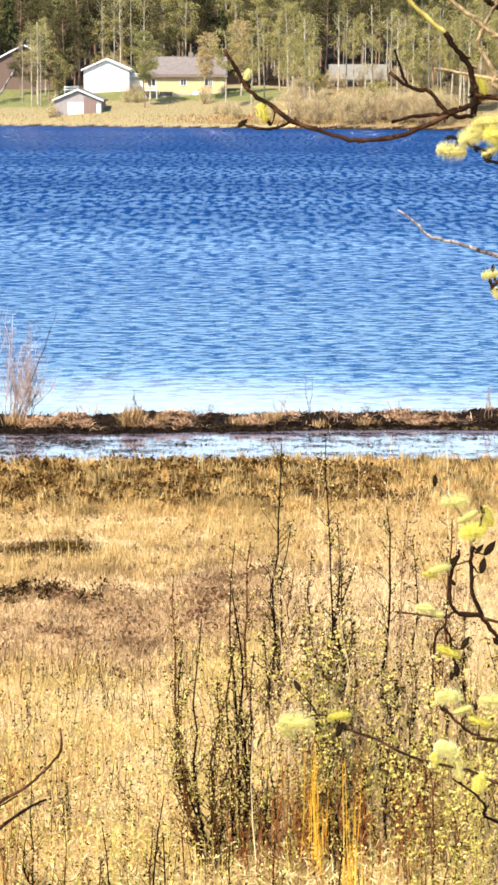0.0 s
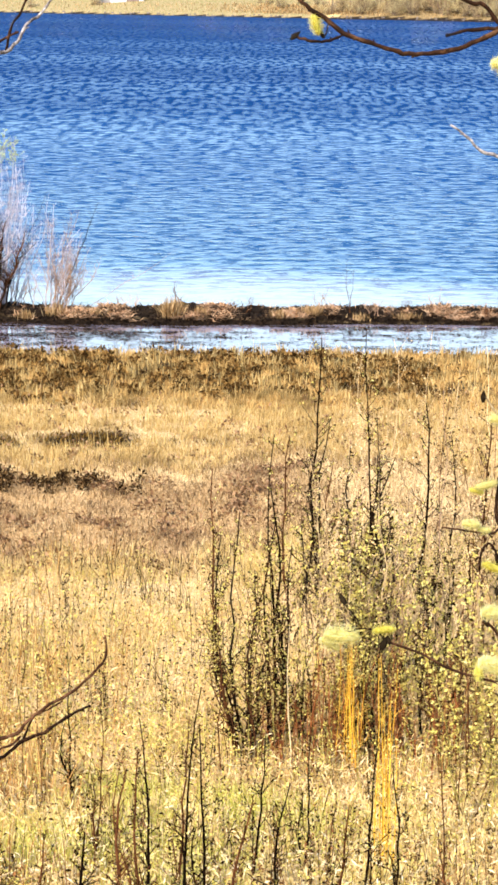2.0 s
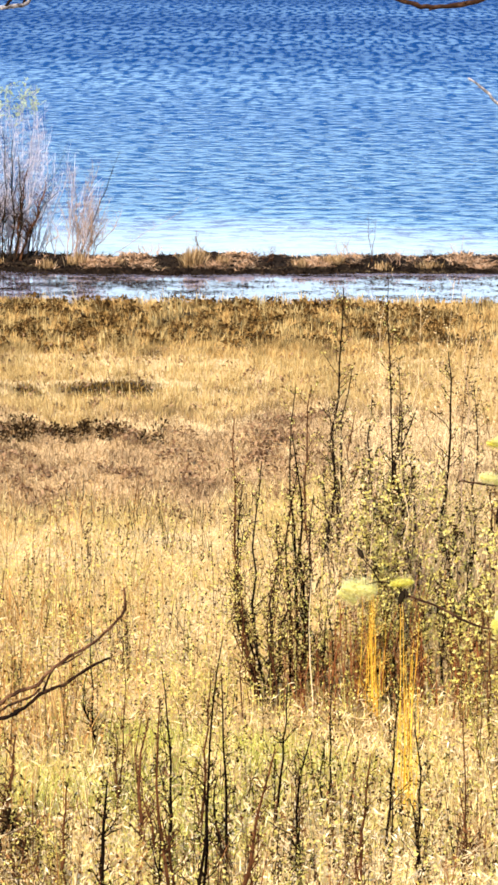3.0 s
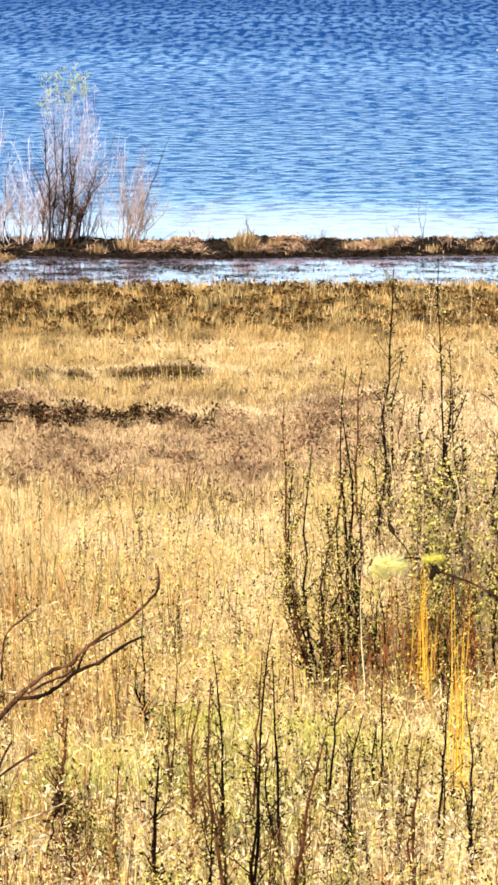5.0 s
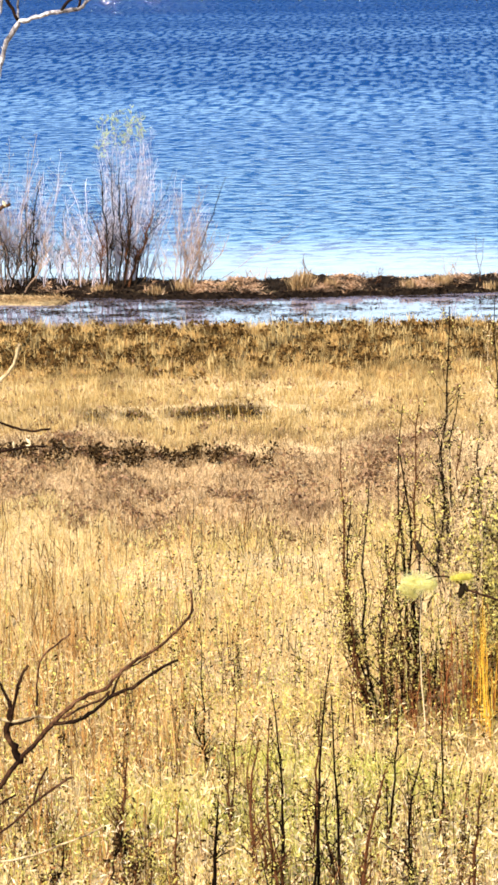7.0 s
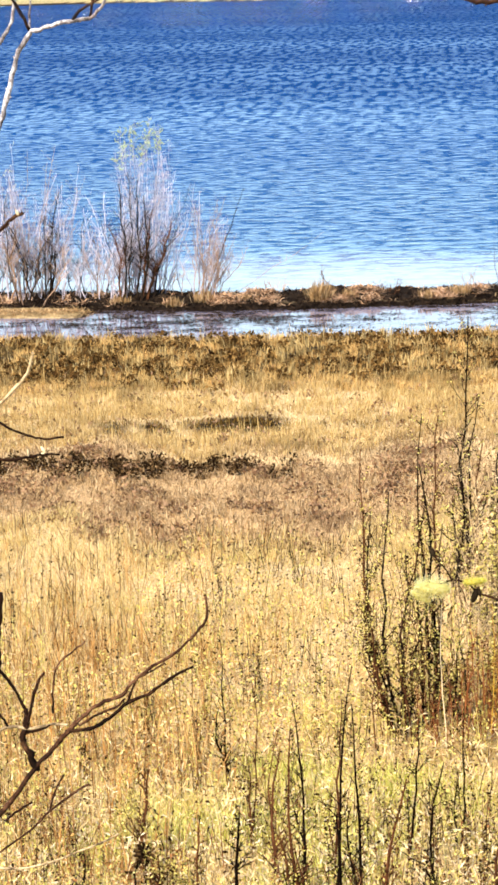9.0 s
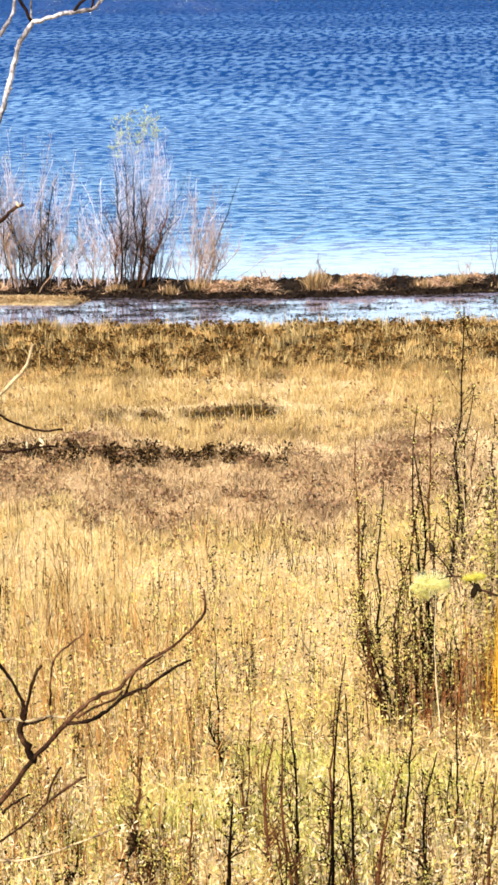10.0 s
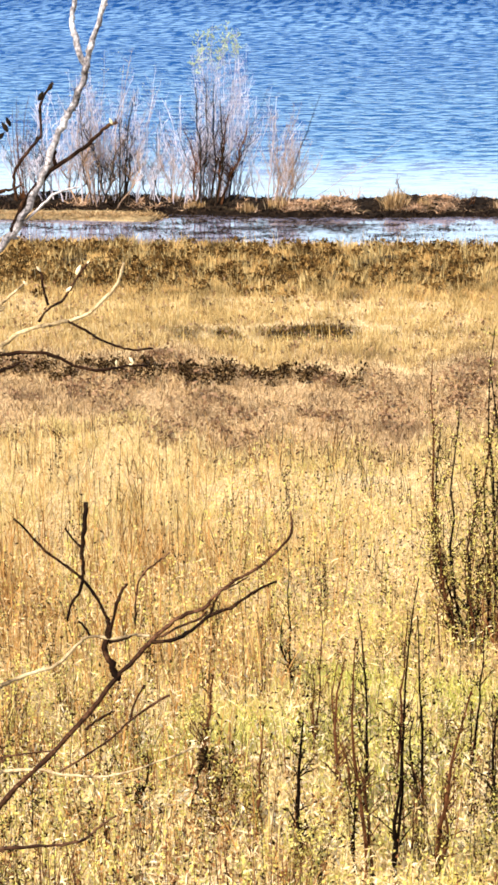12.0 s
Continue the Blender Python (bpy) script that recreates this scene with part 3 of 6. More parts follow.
def lay(name, n, y0, y1, clumps, spread, h, w, lean, material, label, droop=0.3, keep_hollow=0.06):
    x, y = clumped(n, y0, y1, clumps, spread)
    xa, ya = scatter(n // 2, y0, y1)
    x, y = np.r_[x, xa], np.r_[y, ya]
    y = y + warp(x, y)
    ok = (y < 58.0) & (nrng.uniform(0, 1, len(x)) > np.maximum(hollow(x, y) * (1 - keep_hollow) * 1.3, 0.75 * pale_spots(x, y)))
    x, y = x[ok], y[ok]
    hh = h * nrng.uniform(0.45, 1.25, len(x))
    ww = w * nrng.uniform(0.6, 1.4, len(x))
    return blades(name, x, y, hh, ww, lean, material, label, droop)


x, y = nrng.uniform(-7, 6, 16000), nrng.uniform(-5, 10, 16000)
blades("bank_top_grass", x, y, nrng.uniform(0.12, 0.4, len(x)), nrng.uniform(0.006, 0.012, len(x)), 0.9, GRASS_PALE, "short dry grass on the top of the bank", 0.5)
lay("bank_grass", 66000, 10, 24.5, 1400, 0.13, 0.36, 0.012, 0.95, BANK_GRASS, "pale dry grass with green tips on the bank", 0.5)
lay("pale_grass", 90000, 21, 37.2, 2600, 0.16, 0.30, 0.009, 0.9, GRASS_PALE, "tall bleached dry grass on the meadow", 0.6)
lay("scrub_layer", 42000, 36.2, 44.4, 1100, 0.20, 0.19, 0.014, 1.0, SCRUB, "low brown dead scrub and bent stalks", 0.6)
lay("golden_grass", 56000, 43.6, 51.5, 1400, 0.17, 0.22, 0.011, 0.6, GRASS_GOLD, "golden dry meadow grass")
lay("shore_sedge", 54000, 49.6, 58.1, 760, 0.15, 0.21, 0.015, 0.6, SEDGE, "rusty dry sedge tufts in dark peat by the pool")
x, y = clumped(1500, 44, 57, 700, 0.06)
blades("tall_stalks", x, y, nrng.uniform(0.3, 0.6, len(x)), nrng.uniform(0.010, 0.018, len(x)), 0.2, GRASS_GOLD, "single taller dry stalks in the meadow", 0.2)


def litter(name, n, y0, y1, size, top, material, label, clumps, spread, narrow=0.28, most=99, wander_by=1.0, least=-99):
    """Small leaves and bits, each a bent four-cornered leaf, held at some height among the stalks."""
    x, y = clumped(n, y0, y1, clumps, spread)
    y = y + wander_by * warp(x, y)
    ok = (x < most) & (x > least)
    x, y = x[ok], y[ok]
    n = len(x)
    z = height(x, y) + nrng.uniform(0, 1, n) ** 1.3 * top
    a = nrng.normal(0, 1, (n, 3))
    a /= np.linalg.norm(a, axis=1)[:, None]
    c = np.cross(a, nrng.normal(0, 1, (n, 3)))
    c /= np.linalg.norm(c, axis=1)[:, None]
    s = (size * nrng.uniform(0.5, 1.5, n))[:, None]
    P = np.stack([x, y, z], -1)
    up = np.cross(a, c) * s * 0.12
    V = np.stack([P, P + a * s * 0.5 + c * s * narrow + up, P + a * s, P + a * s * 0.5 - c * s * narrow + up], 1).reshape(-1, 3)
    me = bpy.data.meshes.new(name)
    me.vertices.add(4 * n)
    me.vertices.foreach_set("co", V.ravel())
    me.loops.add(4 * n)
    me.loops.foreach_set("vertex_index", np.arange(4 * n, dtype=np.int32))
    me.polygons.add(n)
    me.polygons.foreach_set("loop_start", np.arange(0, 4 * n, 4, dtype=np.int32))
    me.update()
    me.materials.append(material)
    return tagged(new(name, me), label, "leaves", kind="stuff")


litter("withered_leaves", 6000, 14, 30, 0.05, 0.62, LEAF_DARK, "dark withered leaves and seed heads among dry grass", 2600, 0.05, 0.22)
litter("meadow_specks", 6000, 27, 36, 0.042, 0.75, LEAF_DARK, "small dark withered leaves among pale grass", 1500, 0.05, 0.25, least=-3.2)
litter("meadow_sprouts", 11000, 26, 35, 0.04, 0.75, LEAF, "small yellow leaves among pale grass", 900, 0.2, least=-4.2)
litter("dark_clumps", 9500, 40.9, 42.6, 0.075, 0.2, LEAF_DARK, "row of dark withered clumps across the meadow", 130, 0.095, 0.25, -2.6, 0.2)
litter("young_leaves", 30000, 14, 28, 0.034, 0.6, LEAF, "small yellow-green leaves sprouting among dry grass", 1000, 0.26)
litter("cream_straw", 26000, 13.5, 24, 0.075, 0.42, CREAM, "bleached straw lying open in gaps of the grass", 420, 0.24, 0.09)
litter("straw_bits", 46000, 14, 29, 0.12, 0.42, STRAW_BITS, "pale broken straw among dry grass", 2400, 0.2, 0.05)
litter("meadow_clods", 6500, 44.2, 52.5, 0.075, 0.13, SCRUB_CLOD, "brown dead leaves at the foot of golden grass", 520, 0.08)
litter("scrub_clods", 12000, 36, 43, 0.075, 0.14, SCRUB_CLOD, "brown clumps of dead scrub", 170, 0.2, 0.28, 0.3)
litter("sedge_clods", 24000, 50.8, 57.3, 0.10, 0.2, DARK_CLOD, "dark rotting sedge clumps", 420, 0.115, 0.3, 3.5)
litter("far_sedge_clods", 7000, 49.4, 53.6, 0.10, 0.18, DARK_CLOD, "single dark sedge clumps in golden grass", 130, 0.11, 0.3, -4.5)
x, y = clumped(5200, 50.5, 57.6, 300, 0.07)
blades("sedge_tufts", x, y, nrng.uniform(0.18, 0.42, len(x)), nrng.uniform(0.014, 0.028, len(x)), 0.3, GRASS_GOLD, "upright golden sedge tufts among dark clumps", 0.3)
def beaded(name, stems, beads, y0, y1, h, leaf, material, label, clumps, spread, least=-99, most=99):
    """Upright stalks, each set with small leaves or seed heads all the way up."""
    x, y = clumped(stems, y0, y1, clumps, spread)
    ok = (x > least * y) & (x < most * y)
    x, y = x[ok], y[ok]
    n = len(x)
    hh, lx, ly = h * nrng.uniform(0.5, 1.2, n), nrng.normal(0, 0.10, n), nrng.normal(0, 0.08, n)
    base = np.stack([x, y, height(x, y) - 0.02], -1)
    up = np.stack([lx * hh, ly * hh, hh], -1)
    t = nrng.uniform(0.12, 1, (n, beads))
    P = (base[:, None] + up[:, None] * t[..., None] + nrng.normal(0, 0.012, (n, beads, 3))).reshape(-1, 3)
    k = len(P)
    a = nrng.normal(0, 1, (k, 3)) + np.array([0, 0, 0.7])
    a /= np.linalg.norm(a, axis=1)[:, None]
    c = np.cross(a, nrng.normal(0, 1, (k, 3)))
    c /= np.linalg.norm(c, axis=1)[:, None]
    z = (leaf * nrng.uniform(0.5, 1.5, k))[:, None]
    leaves = np.stack([P, P + a * z * 0.5 + c * z * 0.26, P + a * z, P + a * z * 0.5 - c * z * 0.26], 1).reshape(-1, 3)
    f = nrng.uniform(0, 6.28, n)
    w = np.stack([np.cos(f), np.sin(f), 0 * f], -1) * 0.0045
    stalk = np.stack([base - w, base + w, base + up + w * 0.5, base + up - w * 0.5], 1).reshape(-1, 3)
    V = np.r_[leaves, stalk]
    me = bpy.data.meshes.new(name)
    me.vertices.add(len(V))
    me.vertices.foreach_set("co", V.ravel())
    me.loops.add(len(V))
    me.loops.foreach_set("vertex_index", np.arange(len(V), dtype=np.int32))
    me.polygons.add(len(V) // 4)
    me.polygons.foreach_set("loop_start", np.arange(0, len(V), 4, dtype=np.int32))
    me.update()
    me.materials.append(material)
    return tagged(new(name, me), label, "herb", kind="stuff")


beaded("dark_herbs", 380, 22, 16.5, 24, 0.8, 0.036, LEAF_DARK, "dark dead herbs with withered leaves up their stalks", 300, 0.10)
beaded("far_dark_herbs", 420, 18, 24, 35, 0.8, 0.036, LEAF_DARK, "dark dead herbs standing singly in pale grass", 260, 0.10)
beaded("red_herbs", 520, 20, 14, 22, 0.75, 0.036, RED_STALK, "red-brown dead herbs with withered leaves up their stalks", 90, 0.12)
beaded("amber_herbs", 620, 20, 16, 31, 0.75, 0.036, AMBER, "amber-brown herbs with dry leaves up their stalks", 300, 0.15, most=-0.07)
beaded("budding_herbs", 1100, 16, 14.5, 31, 0.7, 0.034, LEAF, "thin shoots with yellow-green leaves among dry grass", 520, 0.2)
beaded("amber_shoots", 420, 12, 26, 36.5, 0.7, 0.03, AMBER, "thin amber-brown shoots in pale meadow grass", 260, 0.2, most=-0.06)
x, y = clumped(3200, 19, 36.5, 500, 0.13)
blades("dead_stalks", x, y, nrng.uniform(0.3, 0.9, len(x)), nrng.uniform(0.006, 0.013, len(x)), 0.4, LEAF_DARK, "dark dead herb stalks standing in dry grass", 0.2)
x, y = clumped(1000, 14, 22, 40, 0.11)
blades("red_stalks", x, y, nrng.uniform(0.4, 1.2, len(x)), nrng.uniform(0.006, 0.012, len(x)), 0.25, RED_STALK, "red-brown dead herb stalks on the bank", 0.2)
x, y = clumped(1500, 25, 36.5, 420, 0.16)
x, y = x[x < -0.07 * y], y[x < -0.07 * y]
blades("leaning_stalks", x, y, nrng.uniform(0.5, 1.1, len(x)), nrng.uniform(0.005, 0.011, len(x)), 0.42, AMBER, "long thin amber stalks leaning over pale grass", 0.2)
cx, cy = nrng.uniform(-8.5, -1.6, 190), nrng.uniform(18, 31, 190)
pick = nrng.integers(0, 190, 3000)
x, y = cx[pick] + nrng.normal(0, 0.13, 3000), cy[pick] + nrng.normal(0, 0.13, 3000)
x, y = x[x < -0.10 * y], y[x < -0.10 * y]
blades("amber_stalks", x, y, nrng.uniform(0.4, 1.1, len(x)), nrng.uniform(0.008, 0.016, len(x)), 0.3, AMBER, "upright amber-brown herb stalks in dry grass", 0.2)
GREEN = ((-1.9, 22.7), (-1.5, 23.4), (-0.9, 21.4), (-2.6, 22.6), (-0.4, 24.2), (-1.7, 24.6), (-1.3, 21.0), (0.3, 23.6), (-3.3, 21.8), (-0.7, 22.6))
pick = nrng.integers(0, len(GREEN), 8000)
x, y = np.array(GREEN)[pick].T + nrng.normal(0, 1, (2, 8000)) * np.array([[0.30], [0.38]])
blades("green_grass", x, y, nrng.uniform(0.18, 0.46, len(x)), nrng.uniform(0.007, 0.012, len(x)), 0.5, FRESH, "fresh green grass sprouting among dry grass", 0.4)
x, y = nrng.uniform(-9, 0.2, 17000), nrng.uniform(44.2, 47.2, 17000)
ok = nrng.uniform(0.25, 1, len(x)) < hollow(x, y)
x, y = x[ok], y[ok]
blades("hollow_sedge", x, y, nrng.uniform(0.05, 0.15, len(x)), nrng.uniform(0.014, 0.03, len(x)), 0.8, DARK_SEDGE, "dark wet sedge in a hollow of the meadow", 0.4)
# ---- things ----
# ---------- the spit: litter, wrack, tussocks ----------
def along_spit(n, y0, y1, x0=-17.0, x1=10.0):
    x = nrng.uniform(x0, x1, n)
    y = nrng.uniform(y0, y1, n)
    return x, y + 0.35 * np.sin(x * 0.35)


def reed_patch(x, y):
    """Where pale reeds lie on the black wrack, 0 to 1."""
    q = np.sin(x * 1.9 + 1.2 * np.sin(x * 0.63 + 1)) + 0.7 * np.sin(x * 4.3 + y * 2.0 + 0.5) + 0.5 * np.sin(x * 8.9 - y * 3.0)
    return np.clip(q * 0.8 + 0.15 - 0.5 * np.clip((-7.3 - x) / 0.5, 0, 1) - 0.9 * np.clip((63.15 - y) / 0.3, 0, 1) - 0.7 * np.clip((y - 63.9) / 0.5, 0, 1), 0, 1)


x, y = along_spit(34000, 63.0, 64.5)
ok = nrng.uniform(0, 1, len(x)) < reed_patch(x, y - 0.35 * np.sin(x * 0.35))
x, y = x[ok], y[ok]
blades("reed_litter", x, y, nrng.uniform(0.08, 0.30, len(x)), nrng.uniform(0.02, 0.04, len(x)), 1.5, REED, "flattened tan reed litter along the spit", 0.5, "reeds", sink=-0.03)
x, y = along_spit(17000, 62.45, 63.3)
x2, y2 = along_spit(24000, 63.2, 66.0)
x3, y3 = nrng.uniform(-17, -8.9, 4200), nrng.normal(61.25, 0.12, 4200)
x, y = np.r_[x, x2, x3], np.r_[y, y2, y3]
blades("wrack", x, y, nrng.uniform(0.08, 0.26, len(x)), nrng.uniform(0.02, 0.05, len(x)), 1.5, WRACK, "black rotting reed wrack at the water's edge", 0.6, "reeds")
x, y = nrng.uniform(-17, -9.2, 3000), nrng.uniform(61.7, 62.5, 3000)
blades("tongue_straw", x, y, nrng.uniform(0.08, 0.25, len(x)), nrng.uniform(0.015, 0.03, len(x)), 1.5, REED_TUFT, "tan straw on a low tongue of land in the pool", 0.4, "reeds", sink=-0.01)
# floating wrack, with extra black clumps added in place of the dark mirror reflections
cx, cy = along_spit(420, 58.4, 62.3)
cx, cy = np.where(nrng.uniform(0, 1, 420) < 0.3, nrng.normal(-6, 1.8, 420), cx), np.where(nrng.uniform(0, 1, 420) < 0.5, np.clip(cy + 1.2, 0, 62.4), cy)
pick = nrng.integers(0, 420, 11000)
x, y = cx[pick] + nrng.normal(0, 0.26, 11000), cy[pick] + nrng.normal(0, 0.06, 11000)
ok = (y > 58.2) & (y < 62.9)
x, y = x[ok], y[ok]
blades("floating_wrack", x, y, nrng.uniform(0.08, 0.3, len(x)), nrng.uniform(0.02, 0.05, len(x)), 2.0, WRACK, "black reed wrack and added dark reflection streaks in the shallow pool", 0.1, "reeds", z=nrng.uniform(0.0, 0.03, len(x)))


def wrack_mound(x, y, rx, ry, h, seed):
    """A heap of dead reeds: an uneven dome of its own with stalks sticking out."""
    r = random.Random(seed)
    z0 = float(height(x, y)) - 0.10
    ob = thing("reed_heap", (x, y, z0), "dark heap of rotting reeds on the spit", "reed heap", "reed heaps on the spit")
    s = Shape()
    rings, seg = 5, 18
    for i in range(rings):
        t = i / rings
        for k in range(seg):
            a = 2 * math.pi * k / seg
            q = 1 + 0.22 * math.sin(3 * a + seed) + 0.15 * r.uniform(-1, 1)
            s.v.append(Vector((rx * (1 - t) * q * math.cos(a), ry * (1 - t) * q * math.sin(a), h * (1 - (1 - t) ** 2) * (1 + 0.25 * r.uniform(-1, 1)))))
    s.v.append(Vector((0, 0, h)))
    for i in range(rings - 1):
        for k in range(seg):
            s.f.append((i * seg + k, i * seg + (k + 1) % seg, (i + 1) * seg + (k + 1) % seg, (i + 1) * seg + k))
    s.f += [((rings - 1) * seg + k, (rings - 1) * seg + (k + 1) % seg, rings * seg) for k in range(seg)]
    part("mound", s, WRACK_SOLID, ob)
    t = Shape()
    for _ in range(60):
        a, q = r.uniform(0, 6.28), math.sqrt(r.uniform(0, 1))
        p = Vector((rx * q * math.cos(a), ry * q * math.sin(a), h * (1 - q * q) + 0.01))
        d = Vector((r.uniform(-1, 1), r.uniform(-0.8, 0.8), r.uniform(-0.15, 0.5))).normalized() * r.uniform(0.15, 0.45)
        t.leaf(p - d * 0.3, d, Vector((0, 0, 1)).cross(d).normalized() * r.uniform(0.018, 0.04))
    part("straw", t, REED, ob, "tan loose reed stalks", kind="stuff")


WRACK_SOLID = surface("packed wrack", [(0.40, (0.005, 0.0035, 0.003)), (0.58, (0.010, 0.007, 0.005)), (0.72, (0.035, 0.02, 0.013))], 3, 18, 0.95, 0.8, 0.05, shine=0.05)
for k in range(26):
    mx = -15.5 + k * 0.98 + rng.uniform(-0.3, 0.3)
    wrack_mound(mx, 64.3 + 0.35 * math.sin(mx * 0.35) + rng.uniform(-0.1, 0.5), rng.uniform(0.45, 0.9), rng.uniform(0.3, 0.5), rng.uniform(0.14, 0.28), k)


def tussock(x, y, h, spread, n, seed, material, label):
    r = random.Random(seed)
    ob = thing("grass_tussock", (x, y, float(height(x, y)) - 0.03), label, "grass tussock", "tussocks on the spit")
    s = Shape()
    for _ in range(n):
        a, t = r.uniform(0, 6.28), abs(r.gauss(0, 0.5))
        d = Vector((math.cos(a) * math.sin(t), math.sin(a) * math.sin(t), math.cos(t))) * h * r.uniform(0.5, 1.15)
        p = Vector((r.gauss(0, spread * 0.25), r.gauss(0, spread * 0.2), 0))
        s.leaf(p, d, Vector((r.uniform(-1, 1), r.uniform(-1, 1), 0)).normalized() * 0.022, 0.02)
    part("tuft", s, material, ob, kind="stuff")


tussock(-3.18, 63.2, 0.62, 0.42, 330, 1, REED_TUFT, "upright golden grass tussock on the spit")
for k, (tx, ty, th, sp) in enumerate(((-2.4, 63.3, 0.42, 0.4), (-6.3, 63.1, 0.5, 0.6), (-7.1, 63.0, 0.42, 0.4), (-0.3, 63.2, 0.4, 0.35), (0.6, 63.4, 0.45, 0.5), (1.9, 63.4, 0.35, 0.5), (3.2, 63.4, 0.3, 0.6), (-5.2, 63.2, 0.3, 0.5), (-8.6, 63.3, 0.3, 0.5))):
    tussock(tx, ty, th * 0.75, sp, 120, 20 + k, REED_TUFT, "low tan grass tussock on the spit")


# ---------- shrubs ----------
def stem_shape(base, top, r0, r1, twigs, twig_len, r, sway=0.04, twig_up=0.7, leaves=(), start=0.25, sides=5, leaf_from=0.0, bow=0.0, knobs=0):
    """A stem with side twigs in one mesh; leaves: (shape, number on a twig, length), gathered in shapes of their own; knobs: leafy spurs on the stem itself."""
    s = Shape()
    line = wander(base, top, 9, sway, r)
    for i, p in enumerate(line):
        p.x += bow * math.sin(math.pi * i / 9)
    s.tube(line, r0, r1, sides)

    def at(t):
        f = t * 9
        i = min(int(f), 8)
        return line[i].lerp(line[i + 1], f - i)

    def put(shape, p, leaf):
        d = Vector((r.uniform(-1, 1), r.uniform(-1, 1), r.uniform(-0.4, 1))).normalized() * leaf * r.uniform(0.6, 1.3)
        shape.leaf(p, d, d.cross(Vector((r.uniform(-1, 1), r.uniform(-1, 1), r.uniform(-1, 1)))).normalized() * leaf * 0.55, leaf * 0.1)

    for _ in range(twigs):
        t = r.uniform(start, 0.97)
        p = at(t)
        a = r.uniform(0, 6.28)
        d = Vector((math.cos(a), math.sin(a), twig_up * r.uniform(0.5, 2.0))).normalized() * twig_len * r.uniform(0.4, 1.2) * (1.15 - t * 0.7)
        tl = wander(p, p + d, 3, twig_len * 0.06, r)
        rr = (r0 + (r1 - r0) * t) * 0.5
        s.tube(tl, rr, rr * 0.45, 3)
        ends = []
        for _ in range(2):
            q = tl[r.randint(1, 2)]
            e = (d + Vector((r.uniform(-1, 1), r.uniform(-1, 1), r.uniform(0, 1))) * d.length).normalized() * d.length * 0.5
            s.tube([q, q + e], rr * 0.5, rr * 0.3, 3)
            ends.append((q, q + e))
        if t > leaf_from:
            for shape, n, size in leaves:
                for u, v in ends + [(tl[0], tl[-1])]:
                    for _ in range(int(n + r.random())):
                        put(shape, u.lerp(v, r.uniform(0.15, 1)), size)
    for _ in range(knobs):
        t = r.uniform(0.08, 0.98)
        p = at(t)
        rr = r0 + (r1 - r0) * t
        d = Vector((r.uniform(-1, 1), r.uniform(-1, 1), r.uniform(0, 1))).normalized()
        s.tube([p, p + d * rr * r.uniform(2, 4)], rr * 0.8, rr * 0.4, 4)
        for shape, n, size in leaves[:1]:
            for _ in range(2):
                put(shape, p + d * rr * 2, size)
    return s


def shrub(name, x, y, stems, bark, label, category, seed, twigs=14, twig_len=0.5, r0=0.014, leaf_mat=None, leaf_n=0, leaf=0.035, group="", sway=0.04, twig_up=0.9, start=0.25, leaf_from=0.0, need=0.0, knobs=0, second=None, second_n=0, second_leaf=0.03):
    """stems: (offset x, offset y, lean x, lean y, height, bow)."""
    r = random.Random(seed)
    ob = thing(name, (x, y, float(height(x, y)) - 0.04), label, category, group)
    tallest = max(q[4] for q in stems)
    kinds = [(Shape(), n, size, m) for m, n, size in ((leaf_mat, leaf_n, leaf), (second, second_n, second_leaf)) if n]
    for ox, oy, lx, ly, h, *bow in stems:
        k = r0 * r.uniform(0.7, 1.3)
        s = stem_shape((ox, oy, 0), (ox + lx, oy + ly, h), k, k * 0.25, twigs, twig_len, r, sway, twig_up, [q[:3] for q in kinds] if h >= tallest * need else (), start, 5, leaf_from, bow[0] if bow else 0.0, knobs)
        part("stem", s, bark if not isinstance(bark, tuple) else bark[r.randrange(len(bark))], ob)
    for shape, n, size, m in kinds:
        part("foliage", shape, m, ob, "small young leaves" if m in (LEAF, SPRIG) else "withered leaves", kind="stuff")
    return ob


def fan(n, h, spread, seed, lean=0.35, low=0.6):
    r = random.Random(seed)
    return [(r.gauss(0, spread * 0.35), r.gauss(0, spread * 0.25), r.gauss(0, lean), r.gauss(0, lean * 0.6), h * r.uniform(low, 1.0)) for _ in range(n)]


# bare shrubs on the spit
def vase(n, h, foot, out, seed, lean=0.0, low=0.55, deep=0.5):
    """Stems that rise from a narrow foot and spread into a rounded crown."""
    r = random.Random(seed)
    made = []
    for _ in range(n):
        d = r.uniform(-1, 1)
        made.append((r.uniform(-foot, foot) + 0.25 * foot * d, r.uniform(-foot, foot) * 0.7, d * out + lean, r.uniform(-out, out) * deep, h * (1 - 0.3 * d * d) * r.uniform(low, 1.0)))
    return made


MIXED = (BARK_GREY, BARK_GREY, BARK_DARK)
shrub("shore_shrub", -11.25, 63.5, vase(10, 3.3, 0.55, 0.75, 3), (BARK_DARK, BARK_PINK), "dense brown leafless willow shrub on the spit", "shrub", 31, 32, 0.62, 0.026, twig_up=0.9, start=0.3, sway=0.12)
shrub("shore_shrub", -11.2, 64.3, vase(54, 4.5, 0.7, 1.05, 303, 0.1, 0.45), (BARK_GREY, BARK_GREY, BARK_PINK), "tall thin lilac-grey shoots of a leafless willow shrub", "shrub", 311, 20, 0.7, 0.011, LEAF, 1, 0.03, twig_up=1.0, sway=0.08, leaf_from=0.75, need=0.8)
